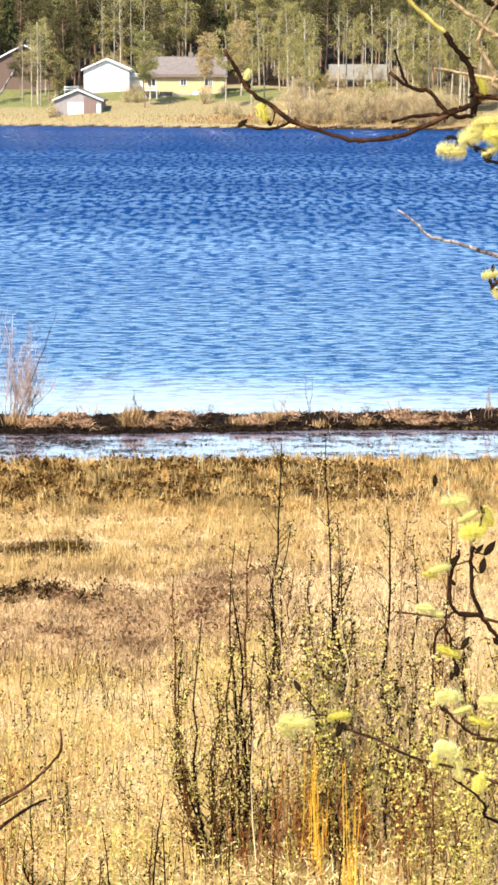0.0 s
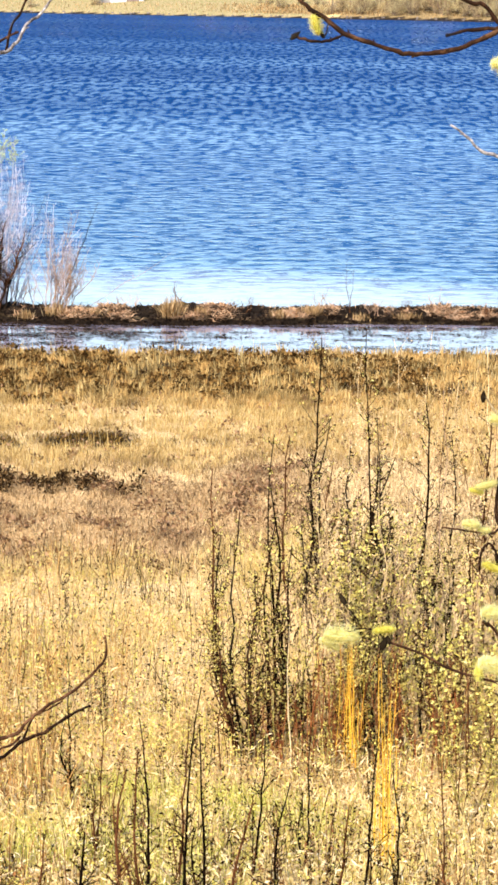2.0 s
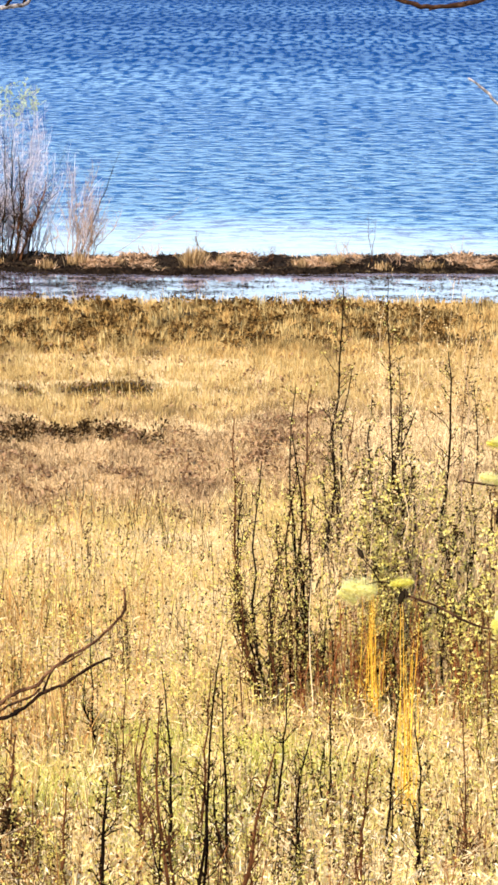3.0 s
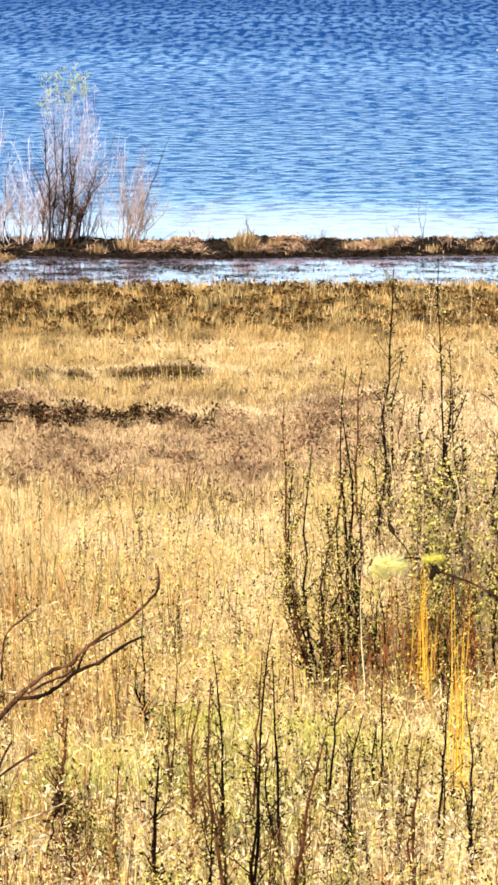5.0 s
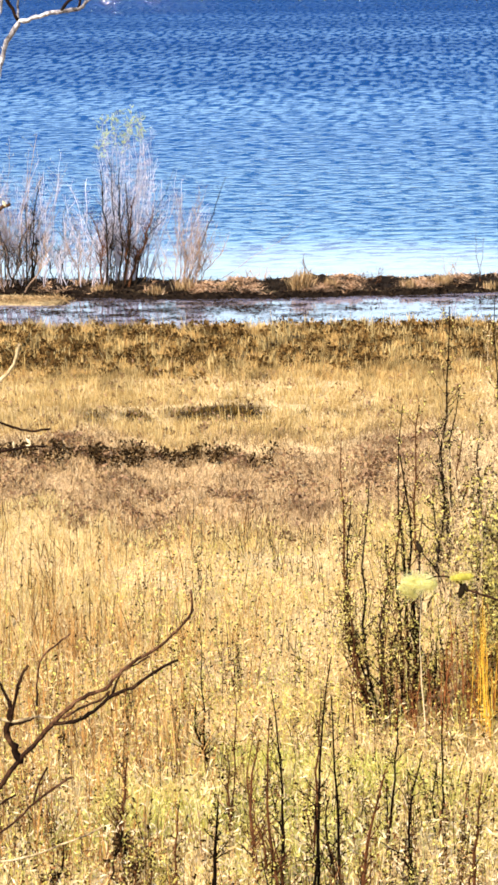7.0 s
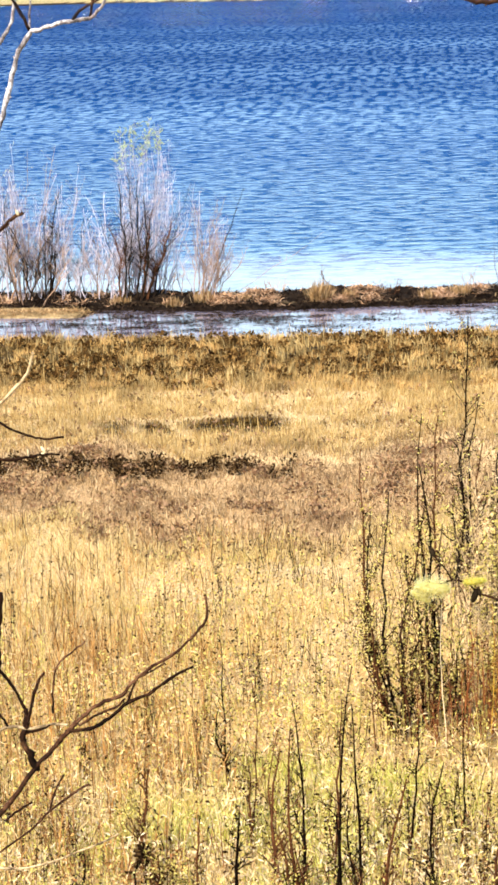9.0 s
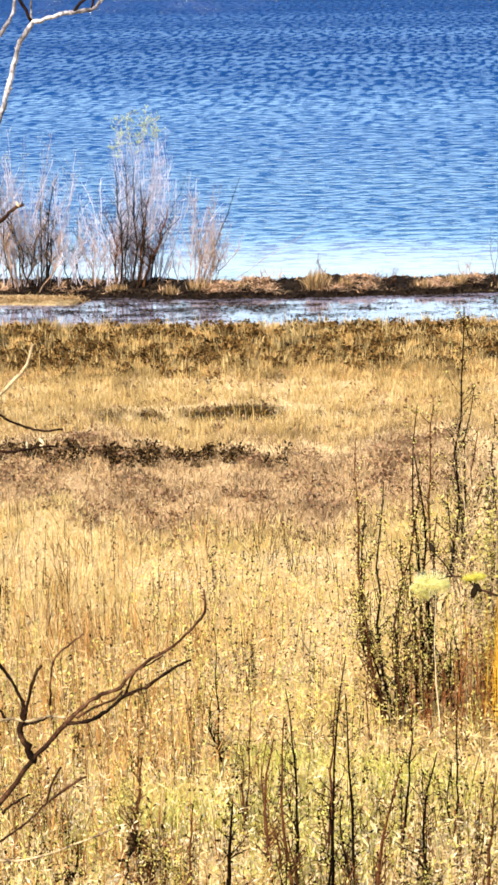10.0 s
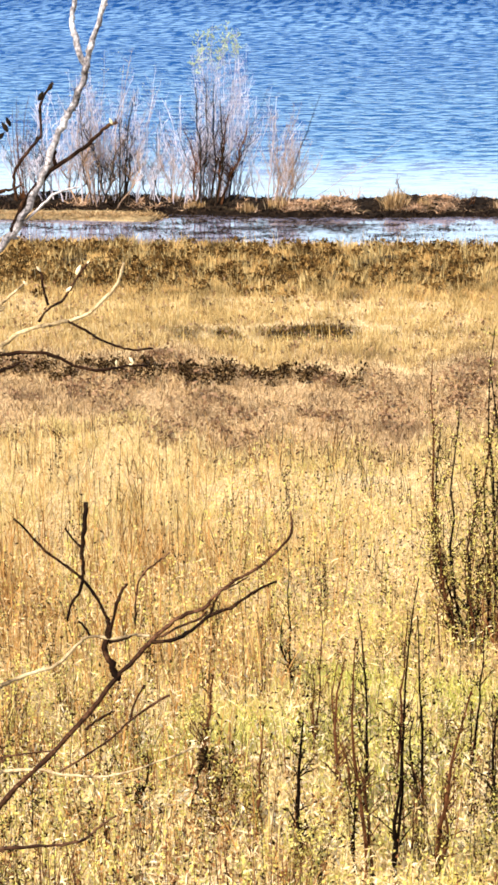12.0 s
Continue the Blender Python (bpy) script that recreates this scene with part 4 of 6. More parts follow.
shrub("shore_shrub", -10.65, 63.8, [(0, 0, 0.42, 0, 3.0), (0.1, 0, 0.3, 0.1, 2.2), (-0.1, 0, 0.1, 0, 2.4)], BARK_DARK, "dark leaning stems of a leafless willow", "shrub", 313, 26, 0.6, 0.034, twig_up=1.0, sway=0.06)
shrub("shore_shrub", -12.6, 64.1, vase(24, 3.2, 0.6, 0.8, 4), MIXED, "grey leafless willow shrub on the spit", "shrub", 32, 26, 0.7, 0.017, twig_up=1.0, sway=0.09)
shrub("shore_shrub", -9.5, 64.0, vase(36, 2.3, 0.75, 0.6, 5, 0, 0.5), (BARK_GREY, BARK_PINK, BARK_GREY, BARK_DARK), "low grey leafless willow shrub on the spit", "shrub", 33, 22, 0.5, 0.013, twig_up=1.0, sway=0.07)
shrub("shore_shrub", -8.15, 63.5, [(-0.32, 0, -0.08, 0, 3.2), (-0.22, 0.1, 0.06, 0, 3.5), (0.0, 0, 0.10, 0.1, 3.3), (0.12, -0.1, 0.16, 0, 2.9), (0.25, 0, 0.75, 0, 2.2), (0.4, 0.1, 0.9, 0.1, 1.9), (-0.45, 0, -0.3, 0, 2.1), (0.1, 0, 0.4, 0, 2.5)], (BARK_DARK, BARK_DARK, BARK_BROWN), "tall dark-stemmed willow shrub on the spit", "shrub", 34, 40, 0.5, 0.032, twig_up=1.3, start=0.25, sway=0.09)
shrub("shore_shrub", -8.15, 64.2, vase(44, 4.3, 0.65, 1.0, 66, 0.15, 0.45), (BARK_GREY, BARK_GREY, BARK_GREY, BARK_DARK), "lilac-grey leafless willow shoots on the spit", "shrub", 341, 24, 0.7, 0.012, twig_up=0.9, start=0.3, sway=0.10)
shrub("shore_shrub", -8.05, 64.0, vase(22, 5.0, 0.4, 0.5, 67, 0.12, 0.88), BARK_GREY, "tall willow shoots with yellow-green tips on the spit", "shrub", 342, 26, 0.6, 0.010, SPRIG, 6, 0.038, twig_up=0.6, start=0.5, leaf_from=0.86, need=0.8, sway=0.08)
shrub("shore_shrub", -7.1, 64.0, vase(9, 1.5, 0.6, 0.4, 7), (BARK_GREY, BARK_PINK), "low grey leafless willow shrub on the spit", "shrub", 35, 14, 0.4, 0.012, twig_up=1.0, sway=0.07)
shrub("shore_shrub", -6.3, 63.8, vase(30, 3.4, 0.3, 0.66, 8, 0.3, 0.45), (BARK_PINK, BARK_PINK, BARK_GREY), "thin pinkish leafless shrub on the spit", "shrub", 36, 20, 0.55, 0.013, twig_up=1.2, sway=0.08)
shrub("leaning_shoot", -6.35, 63.8, [(0, 0, 1.15, 0.1, 3.0), (0.1, 0, 0.7, 0.2, 1.2)], (BARK_DARK, BARK_PINK), "dark leaning shoot on the spit", "shrub", 37, 14, 0.45, 0.019)
shrub("fallen_branch", -5.6, 64.4, [(0, 0, 2.5, 0.5, 1.65)], BARK_PINK, "dry fallen branch leaning over the water", "branch", 38, 9, 0.3, 0.007, sway=0.08)
for k, (sx, sy, sh, n) in enumerate(((-13.4, 63.8, 3.0, 12), (-14.6, 64.0, 2.6, 12), (1.55, 63.9, 1.5, 2), (0.9, 63.8, 0.7, 4), (-1.3, 63.9, 0.6, 4), (4.1, 63.9, 1.0, 2), (3.1, 63.9, 0.5, 3), (6.6, 63.9, 1.2, 4), (-3.0, 64.0, 0.9, 3), (-4.4, 63.9, 0.5, 4), (5.3, 63.8, 0.5, 4), (2.2, 63.8, 0.45, 4))):
    shrub("shore_shoot", sx, sy, fan(n, sh, 0.4, 60 + k, 0.15), BARK_PINK if k % 2 else BARK_BROWN, "thin leafless shoots on the spit", "shrub", 80 + k, 8, 0.3, 0.014, group="shoots on the spit")

# the dark many-stemmed willow in the meadow
BUSH = [(-0.10, 0, -0.32, 0.1, 3.5, -0.12), (-0.04, 0.1, -0.28, 0.1, 2.7, -0.14), (0.0, -0.05, -0.10, 0.1, 3.0, -0.10), (-0.02, 0, 0.10, 0.1, 2.3, 0.0), (0.02, 0.1, 0.22, 0, 2.6, 0.05), (-0.06, 0, -0.45, 0, 1.7, -0.05), (-0.08, -0.1, -0.22, 0, 2.2, -0.05), (0.04, 0.05, 0.30, 0, 1.8, 0.02)]
shrub("willow_bush", -0.45, 26.6, BUSH, (BARK_BLACK, BARK_DARK, BARK_BROWN), "dark many-stemmed willow bush with small dark and yellow leaves", "bush", 41, 15, 0.36, 0.024, LEAF_DARK, 1.0, 0.042, twig_up=1.2, sway=0.07, start=0.1, knobs=26, second=LEAF, second_n=2.0, second_leaf=0.036)
TALL = [(0, 0, -0.02, 0, 3.9, 0.05), (0.06, 0.05, -0.12, 0, 3.3, 0.05), (-0.05, 0, 0.08, 0.1, 3.0, 0.0), (0.08, -0.05, 0.12, 0, 2.6, 0.0), (0.0, 0.1, -0.05, 0, 2.3, 0.03), (0.12, 0, 0.05, 0, 1.9, 0.0)]
shrub("willow_bush", -0.14, 26.8, TALL, (BARK_BLACK, BARK_BLACK, BARK_DARK), "tall dark willow stems with small dark and yellow leaves", "bush", 242, 14, 0.32, 0.022, LEAF_DARK, 1.0, 0.042, twig_up=1.2, sway=0.06, start=0.08, knobs=34, second=LEAF, second_n=2.0, second_leaf=0.036)
shrub("willow_bush", -0.30, 26.3, fan(12, 2.8, 0.9, 141, 0.35, 0.5), BARK_BROWN, "thin brown willow shoots with small yellow-green leaves", "bush", 141, 18, 0.42, 0.009, LEAF, 2, 0.036, sway=0.06, leaf_from=0.1, second=LEAF_DARK, second_n=0.8, second_leaf=0.045)
LOW = ((0.20, 26.9, 1.5), (0.45, 26.6, 1.7), (0.74, 26.6, 1.5), (1.05, 26.8, 1.8), (1.45, 26.6, 1.6), (1.9, 26.9, 1.7))
for k, (bx, by, bh) in enumerate(LOW):
    shrub("willow_bush", bx, by, fan(8, bh, 0.45, 42 + k, 0.18, 0.6), (BARK_BLACK, BARK_DARK, BARK_RUST), "low dark willow bush in the meadow", "bush", 642 + k, 12, 0.3, 0.014, LEAF_DARK, 0.6, 0.042, "low willow bushes", knobs=10, second=LEAF, second_n=1.8, second_leaf=0.036)
SLIM = ((0.43, 31.0, 4.4, 0.0), (0.52, 31.3, 3.3, 0.05), (0.30, 31.4, 2.7, -0.05), (0.83, 31.0, 2.9, 0.0), (1.06, 31.0, 4.5, -0.04), (1.12, 30.8, 3.4, 0.05), (1.75, 30.5, 3.6, 0.05), (2.15, 30.6, 3.2, 0.0), (2.6, 30.4, 3.5, 0.05), (0.02, 31.6, 3.0, 0.0), (1.45, 31.4, 2.7, 0.0))
for k, (bx, by, bh, lean) in enumerate(SLIM):
    shrub("willow_sapling", bx, by, [(0, 0, lean, 0, bh, 0.04), (0.08, 0.05, lean + 0.1, 0, bh * 0.62)], (BARK_DARK, BARK_BROWN, BARK_BLACK), "slender dark willow sapling with small withered leaves", "sapling", 743 + k, 22, 0.5, 0.025, LEAF_DARK, 1.0, 0.05, "slender willow saplings", sway=0.09, knobs=16, second=LEAF, second_n=1.6, second_leaf=0.038)
for k, (hx, hy, hh, hn) in enumerate(((0.75, 30.5, 3.4, 5), (1.15, 29.4, 4.0, 6), (1.8, 30.6, 4.4, 6), (2.3, 29.8, 4.0, 5), (2.8, 31.2, 4.4, 5), (1.5, 33.0, 4.0, 5))):
    shrub("dry_herb", hx, hy, fan(hn, hh, 0.5, 700 + k, 0.3, 0.5), (BARK_PINK, PALE_TWIG, PALE_TWIG, BARK_BROWN), "tall leafless tan herb stalks in the meadow", "herb", 720 + k, 14, 0.5, 0.010, LEAF_DARK if k % 2 == 0 else STRAW_BITS, 1.5, 0.045, "tall dry herbs in the meadow", sway=0.1, twig_up=1.1, start=0.35)
shrub("osier", 0.78, 26.0, fan(12, 1.9, 0.22, 46, 0.06, 0.5), BARK_ORANGE, "bright orange osier shoots", "osier", 46, 5, 0.25, 0.007, sway=0.012)
shrub("osier", 1.02, 22.4, fan(11, 2.4, 0.2, 47, 0.05, 0.4), BARK_ORANGE, "bright orange osier shoots", "osier", 47, 5, 0.25, 0.008, sway=0.012)
for k, (ox, oy, oh, on) in enumerate(((0.35, 25.9, 1.5, 12), (0.6, 26.3, 1.7, 12), (1.25, 26.2, 1.6, 10), (1.7, 25.5, 1.5, 10), (-0.15, 26.0, 1.1, 10), (2.2, 26.5, 1.6, 10), (-1.75, 17.6, 0.8, 7), (-2.9, 20.4, 0.7, 5), (0.3, 18.0, 0.9, 7), (-3.6, 18.6, 0.7, 5), (1.2, 18.4, 0.9, 6))):
    shrub("osier", ox, oy, fan(on, oh, 0.35, 480 + k, 0.12, 0.5), BARK_RUST, "rust-red osier shoots in dry grass", "osier", 490 + k, 7, 0.22, 0.007, group="rust-red osiers", sway=0.015)
shrub("dry_stalk", 0.08, 25.6, [(0, 0, -0.04, 0, 1.9)], STRAW, "single bleached dry stalk", "stalk", 48, 2, 0.2, 0.009, sway=0.02)
# bare dark stems on the bank
STEMS = ((-0.87, 18.0, 0.2, 2.5, 0.013), (-1.06, 18.1, -0.12, 2.0, 0.011), (-1.2, 18.2, -0.03, 1.6, 0.008), (-0.55, 18.2, 0.3, 1.6, 0.011), (-1.65, 18.3, 0.02, 1.3, 0.013), (-1.45, 20.2, 0.03, 1.5, 0.011), (-1.25, 20.3, -0.06, 1.9, 0.009), (-3.0, 21.6, 0.2, 1.0, 0.018), (-3.2, 19.6, 0.05, 0.7, 0.014), (-2.5, 19.0, 0.1, 0.8, 0.009), (-0.05, 19.4, 0.1, 1.5, 0.009), (0.5, 19.0, 0.05, 1.4, 0.010), (1.0, 19.8, -0.05, 1.6, 0.009), (-1.9, 22.5, 0.05, 1.6, 0.009), (-2.3, 24.4, -0.05, 1.6, 0.009), (-1.0, 21.2, 0.1, 1.7, 0.008), (-0.7, 20.0, -0.06, 1.9, 0.009), (-1.55, 21.0, 0.06, 1.5, 0.009), (-0.3, 21.5, 0.12, 1.5, 0.009), (-2.1, 18.8, 0.1, 1.2, 0.009), (0.75, 20.6, 0.1, 1.8, 0.009), (1.5, 20.4, -0.1, 1.7, 0.009), (0.2, 22.0, 0.05, 1.5, 0.008))
for k, (sx, sy, lean, sh, rad) in enumerate(STEMS):
    shrub("sapling", sx, sy, [(0, 0, lean, 0.05, sh * 1.1), (0.03, 0.03, lean * 0.5 - 0.08, 0, sh * 0.6)], (BARK_BLACK, BARK_BROWN, BARK_BLACK, BARK_BROWN)[k % 4], "thin dark sapling with small buds on the bank", "sapling", 100 + k, 14, 0.3, rad * 1.8, LEAF_DARK, 0.7, 0.034, "saplings on the bank", start=0.25, sway=0.03, knobs=10, second=LEAF, second_n=0.8, second_leaf=0.03)

herb = shrub("dead_herb", -2.66, 19.5, [(0, 0, 0.06, 0, 0.75), (0.02, 0, 0.14, 0, 0.55)], BARK_DARK, "dead herb with a dark withered head on the bank", "herb", 990, 6, 0.14, 0.016, LEAF_DARK, 2, 0.05, start=0.7, knobs=6)
head = Shape()
hr = random.Random(77)
for _ in range(90):
    d = Vector((hr.gauss(0, 1), hr.gauss(0, 1), hr.gauss(0, 1))).normalized()
    head.leaf(Vector((0.08, 0, 0.76)) + d * 0.07 * hr.random(), d * 0.06, d.orthogonal().normalized() * 0.03)
part("head", head, LEAF_DARK, herb, "dark withered seed head")

# a haze of bleached herb stalks
HAZE = [shrub("bleached_herb", 300 + 3 * k, -30, fan(5, 3.0, 0.5, 800 + k, 0.35, 0.45), PALE_TWIG, "tall bleached herb stalks with many fine twigs", "herb", 810 + k, 26, 0.5, 0.006, STRAW_BITS, 1, 0.03, "bleached herbs in the meadow", sway=0.1, twig_up=1.1, start=0.15) for k in range(3)]
for k in range(34):
    hy = rng.uniform(27.5, 37.5)
    m = Matrix.Translation((hx := rng.uniform(0.25, 0.115 * hy + 0.6), hy, float(height(hx, hy)) - 0.04)) @ Matrix.Rotation(rng.uniform(0, 6.28), 4, "Z")
    ob = HAZE[k] if k < 3 else copy_thing(HAZE[k % 3], m)
    ob.matrix_world = m
    q = rng.uniform(0.6, 1.25)
    ob.scale = (q, q, q)

# leafy young shoots, a few kinds, copied
PROTOS = []
for k in range(7):
    p = shrub("leafy_sapling", 300 + 3 * k, -40, fan(4 + k % 3, 1.5, 0.35, 200 + k, 0.22), (BARK_BROWN, BARK_PINK, BARK_BROWN, BARK_GREEN, PALE_TWIG, BARK_BLACK, BARK_DARK)[k], "young shoots with small yellow-green leaves in dry grass" if k < 5 else "dark shoots with small withered leaves in dry grass", "sapling", 210 + k, 13, 0.36, 0.007, LEAF if k < 5 else LEAF_DARK, 2.5 if k < 5 else 1, 0.038 if k < 5 else 0.044, "leafy saplings in the meadow", twig_up=1.1, second=LEAF_DARK if k < 5 else LEAF, second_n=0.5 if k < 5 else 1.2, second_leaf=0.042 if k < 5 else 0.034)
    PROTOS.append(p)
spots = []
for _ in range(15):
    sy = rng.uniform(23.0, 31.5)
    spots.append((rng.uniform(0.45 if 25 < sy < 28.5 else 0.1, 0.115 * sy + 0.5), sy, rng.uniform(0.75, 1.6)))
for _ in range(18):
    sy = rng.uniform(15.5, 23.5)
    spots.append((rng.uniform(-0.225 * sy - 0.3, 0.115 * sy + 0.3), sy, rng.uniform(0.45, 0.85)))
for _ in range(16):
    sy = rng.uniform(31.0, 37.5)
    spots.append((rng.uniform(0.0, 0.115 * sy + 0.5), sy, rng.uniform(0.7, 1.2)))
for _ in range(9):
    sy = rng.uniform(27.5, 32)
    spots.append((rng.uniform(0.55, 1.7), sy, rng.uniform(1.0, 1.7)))
for k, (sx, sy, sc) in enumerate(spots):
    p = PROTOS[k % 7]
    if k < 7:
        c = p
        c.matrix_world = Matrix.Translation((sx, sy, float(height(sx, sy)) - 0.04)) @ Matrix.Rotation(rng.uniform(0, 6.28), 4, "Z")
        c.scale = (sc, sc, sc)
    else:
        c = copy_thing(p, Matrix.Translation((sx, sy, float(height(sx, sy)) - 0.04)) @ Matrix.Rotation(rng.uniform(0, 6.28), 4, "Z"))
        c.scale = (sc, sc, sc)


# ---------- near trees ----------
def catkin(where, size, parent, seed, mat, upright=0):
    """A fluffy catkin: a small core with a coat of fine stamens."""
    r = random.Random(seed)
    s = Shape()
    axis = Vector((r.uniform(-0.4, 0.4), r.uniform(-0.3, 0.3), 1)) if upright else Vector((r.choice((-1, 1)), r.uniform(-0.4, 0.4), r.uniform(-0.5, 0.6)))
    axis.normalize()
    for _ in range(2600):
        d = Vector((r.gauss(0, 1), r.gauss(0, 1), r.gauss(0, 1))).normalized()
        p = axis * r.uniform(-0.48, 0.48) * size
        q = (d - axis * d.dot(axis) * 0.7) * size * r.uniform(0.15, 0.42) * (1 - 0.5 * abs(p.length / (size * 0.5)) ** 3)
        s.leaf(p + q * 0.25, q, q.cross(axis).normalized() * size * 0.018)
    s.tube([axis * size * q for q in (-0.5, -0.35, 0, 0.35, 0.5)], 0, 0, 7, [size * q for q in (0.03, 0.12, 0.15, 0.12, 0.03)])
    near = min((v.co for v in parent.data.vertices), key=lambda q: (q - Vector(where)).length)
    if 0.3 * size < (near - Vector(where)).length < 0.016:
        t = Shape()
        t.tube([near, near.lerp(Vector(where), 0.5) - Vector((0, 0, 0.002)), Vector(where)], 0.0011, 0.0008, 5)
        part("stalk", t, NEAR_DARK, parent)
    ob = part("catkin", s, mat, parent, "fluffy yellow catkin" if mat is CATKIN else "fluffy pale catkin")
    ob.matrix_parent_inverse = Matrix.Identity(4)
    ob.location = where
    return ob


def bud(where, size, parent, seed, mat=None):
    r = random.Random(seed)
    s = Shape()
    d = Vector((r.uniform(-0.6, 0.6), r.uniform(-0.3, 0.3), r.uniform(0.4, 1))).normalized()
    pts = [d * size * (t - 0.5) for t in (0, 0.25, 0.5, 0.75, 1)]
    for i in range(4):
        prof = (0.10, 0.2, 0.22, 0.14, 0.02)
        s.tube([pts[i], pts[i + 1]], size * prof[i], size * prof[i + 1], 6)
    near = min((v.co for v in parent.data.vertices), key=lambda q: (q - Vector(where)).length) - Vector(where)
    if near.length < 0.02:
        s.tube([near, near * 0.5 - d * size * 0.4, pts[0]], 0.0011, 0.0009, 5)
    ob = part("bud", s, mat or BUD, parent)
    ob.location = where
    return ob


def branch(tree, depth, pts, r0, r1, bark):
    """A branch through points given as (x, z) in the plane y = depth."""
    o = tree.matrix_world.translation
    line = smooth_line([(x - o.x, depth - o.y, z - o.z) for x, z in pts])
    s = Shape()
    r = random.Random(int(abs(pts[0][0] + 3 * pts[-1][1]) * 9999))
    k = len(line)
    # from the trunk a branch thins quickly, then slowly towards its tip
    lead = 8 if abs(pts[0][0]) > 1 else 0
    seen = r0 * 0.42 if lead else r0
    radii = [r0 + (seen - r0) * i / lead if i < lead else seen + (r1 - seen) * (i - lead) / (k - 1 - lead) for i in range(k)]
    jit = [p + Vector((r.uniform(-1, 1), r.uniform(-1, 1), r.uniform(-1, 1))) * radii[i] * (0.45 if 0 < i < k - 1 else 0) for i, p in enumerate(line)]
    radii = [q * r.uniform(0.85, 1.2) for q in radii]
    s.tube(jit, r0, r1, 8, radii)
    for i in range(lead + 1, k - 1):  # bud spurs and short side twigs
        if r.random() < 0.16:
            d = (jit[i + 1] - jit[i]).normalized()
            side = Vector((r.uniform(-1, 1), r.uniform(-0.6, 0.6), r.uniform(-1, 1)))
            side = (side - d * side.dot(d)).normalized() * 0.8 + d * 0.7
            n = radii[i] * r.uniform(1.6, 3.2)
            s.tube([jit[i], jit[i] + side * n * 0.6, jit[i] + side * n], radii[i] * 0.55, radii[i] * 0.25, 5)
    return part("branch", s, bark, tree, smooth=True)


def local(tree, depth, p):
    o = tree.matrix_world.translation
    return (p[0] - o.x, depth - o.y, p[1] - o.z)


RX, RY, RD = 1.15, 2.9, 2.7
willow = thing("willow_tree", (RX, RY, float(height(RX, RY)) - 0.05), "willow with yellow flowering catkins on thin branches", "tree")
s = Shape()
s.tube([Vector((0.1, 0.1, 0)), Vector((0.04, 0.05, 0.9)), Vector((0, 0, 1.8)), Vector((0.06, 0, 3.2)), Vector((0.02, 0.1, 4.6))], 0.09, 0.03, 10)
part("trunk", s, NEAR_DARK, willow, smooth=True)
B = branch(willow, RD, [(1.12, 9.2), (0.6, 9.42), (0.281, 9.471), (0.261, 9.467), (0.235, 9.459), (0.216, 9.449), (0.191, 9.437), (0.159, 9.427), (0.127, 9.424), (0.102, 9.428), (0.076, 9.437), (0.047, 9.447), (0.025, 9.464), (0.004, 9.477), (-0.01, 9.497), (-0.027, 9.526)], 0.0071, 0.0023, NEAR_BROWN)
for k, (cx, cz, size, mat, upright) in enumerate(((0.016, 9.456, 0.024, CATKIN, 1), (-0.002, 9.498, 0.014, CATKIN_PALE, 1),)):
    catkin(local(willow, RD, (cx, cz)), size, B, 1 + k, mat, upright)
for k, (cx, cz, size) in enumerate(((0.022, 9.446, 0.011), (-0.007, 9.444, 0.015), (-0.001, 9.487, 0.01),)):
    bud(local(willow, RD, (cx, cz)), size, B, 1 + k)
branch(willow, RD, [(-0.012, 9.444), (0.003, 9.44), (0.019, 9.437), (0.035, 9.44), (0.05, 9.447)], 0.0015, 0.0016, NEAR_DARK)
branch(willow, RD, [(0.226, 9.454), (0.213, 9.467), (0.203, 9.48), (0.189, 9.481), (0.174, 9.488), (0.158, 9.501)], 0.0024, 0.0018, NEAR_DARK)
branch(willow, RD, [(0.178, 9.487), (0.17, 9.507), (0.164, 9.526)], 0.0020, 0.0012, NEAR_DARK)
branch(willow, RD, [(0.235, 9.459), (0.216, 9.454), (0.184, 9.451), (0.161, 9.445)], 0.0026, 0.0016, NEAR_DARK)
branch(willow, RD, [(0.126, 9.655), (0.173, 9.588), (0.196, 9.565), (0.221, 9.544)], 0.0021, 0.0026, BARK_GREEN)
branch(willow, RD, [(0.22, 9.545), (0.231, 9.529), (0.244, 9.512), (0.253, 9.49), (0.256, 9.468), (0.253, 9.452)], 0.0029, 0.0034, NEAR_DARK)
branch(willow, RD, [(1.12, 9.1), (0.5, 9.4), (0.291, 9.532), (0.28, 9.54), (0.264, 9.551), (0.245, 9.566), (0.224, 9.582), (0.189, 9.609)], 0.0073, 0.0023, BARK_TAN_LIT)
branch(willow, RD, [(1.12, 9.15), (0.45, 9.46), (0.289, 9.481), (0.278, 9.498), (0.268, 9.514), (0.258, 9.531), (0.264, 9.55), (0.29, 9.6)], 0.0068, 0.0023, BARK_TAN_LIT)
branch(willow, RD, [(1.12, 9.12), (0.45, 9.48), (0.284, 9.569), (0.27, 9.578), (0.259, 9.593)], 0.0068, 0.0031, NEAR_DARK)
branch(willow, RD, [(1.12, 9.3), (0.5, 9.46), (0.281, 9.492), (0.267, 9.494), (0.235, 9.501), (0.208, 9.505)], 0.0059, 0.0012, BARK_TAN_LIT)
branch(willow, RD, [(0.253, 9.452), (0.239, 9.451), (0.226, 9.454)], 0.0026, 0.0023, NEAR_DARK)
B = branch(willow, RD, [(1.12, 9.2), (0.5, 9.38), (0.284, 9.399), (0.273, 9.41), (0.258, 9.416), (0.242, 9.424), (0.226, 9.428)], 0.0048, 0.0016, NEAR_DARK)
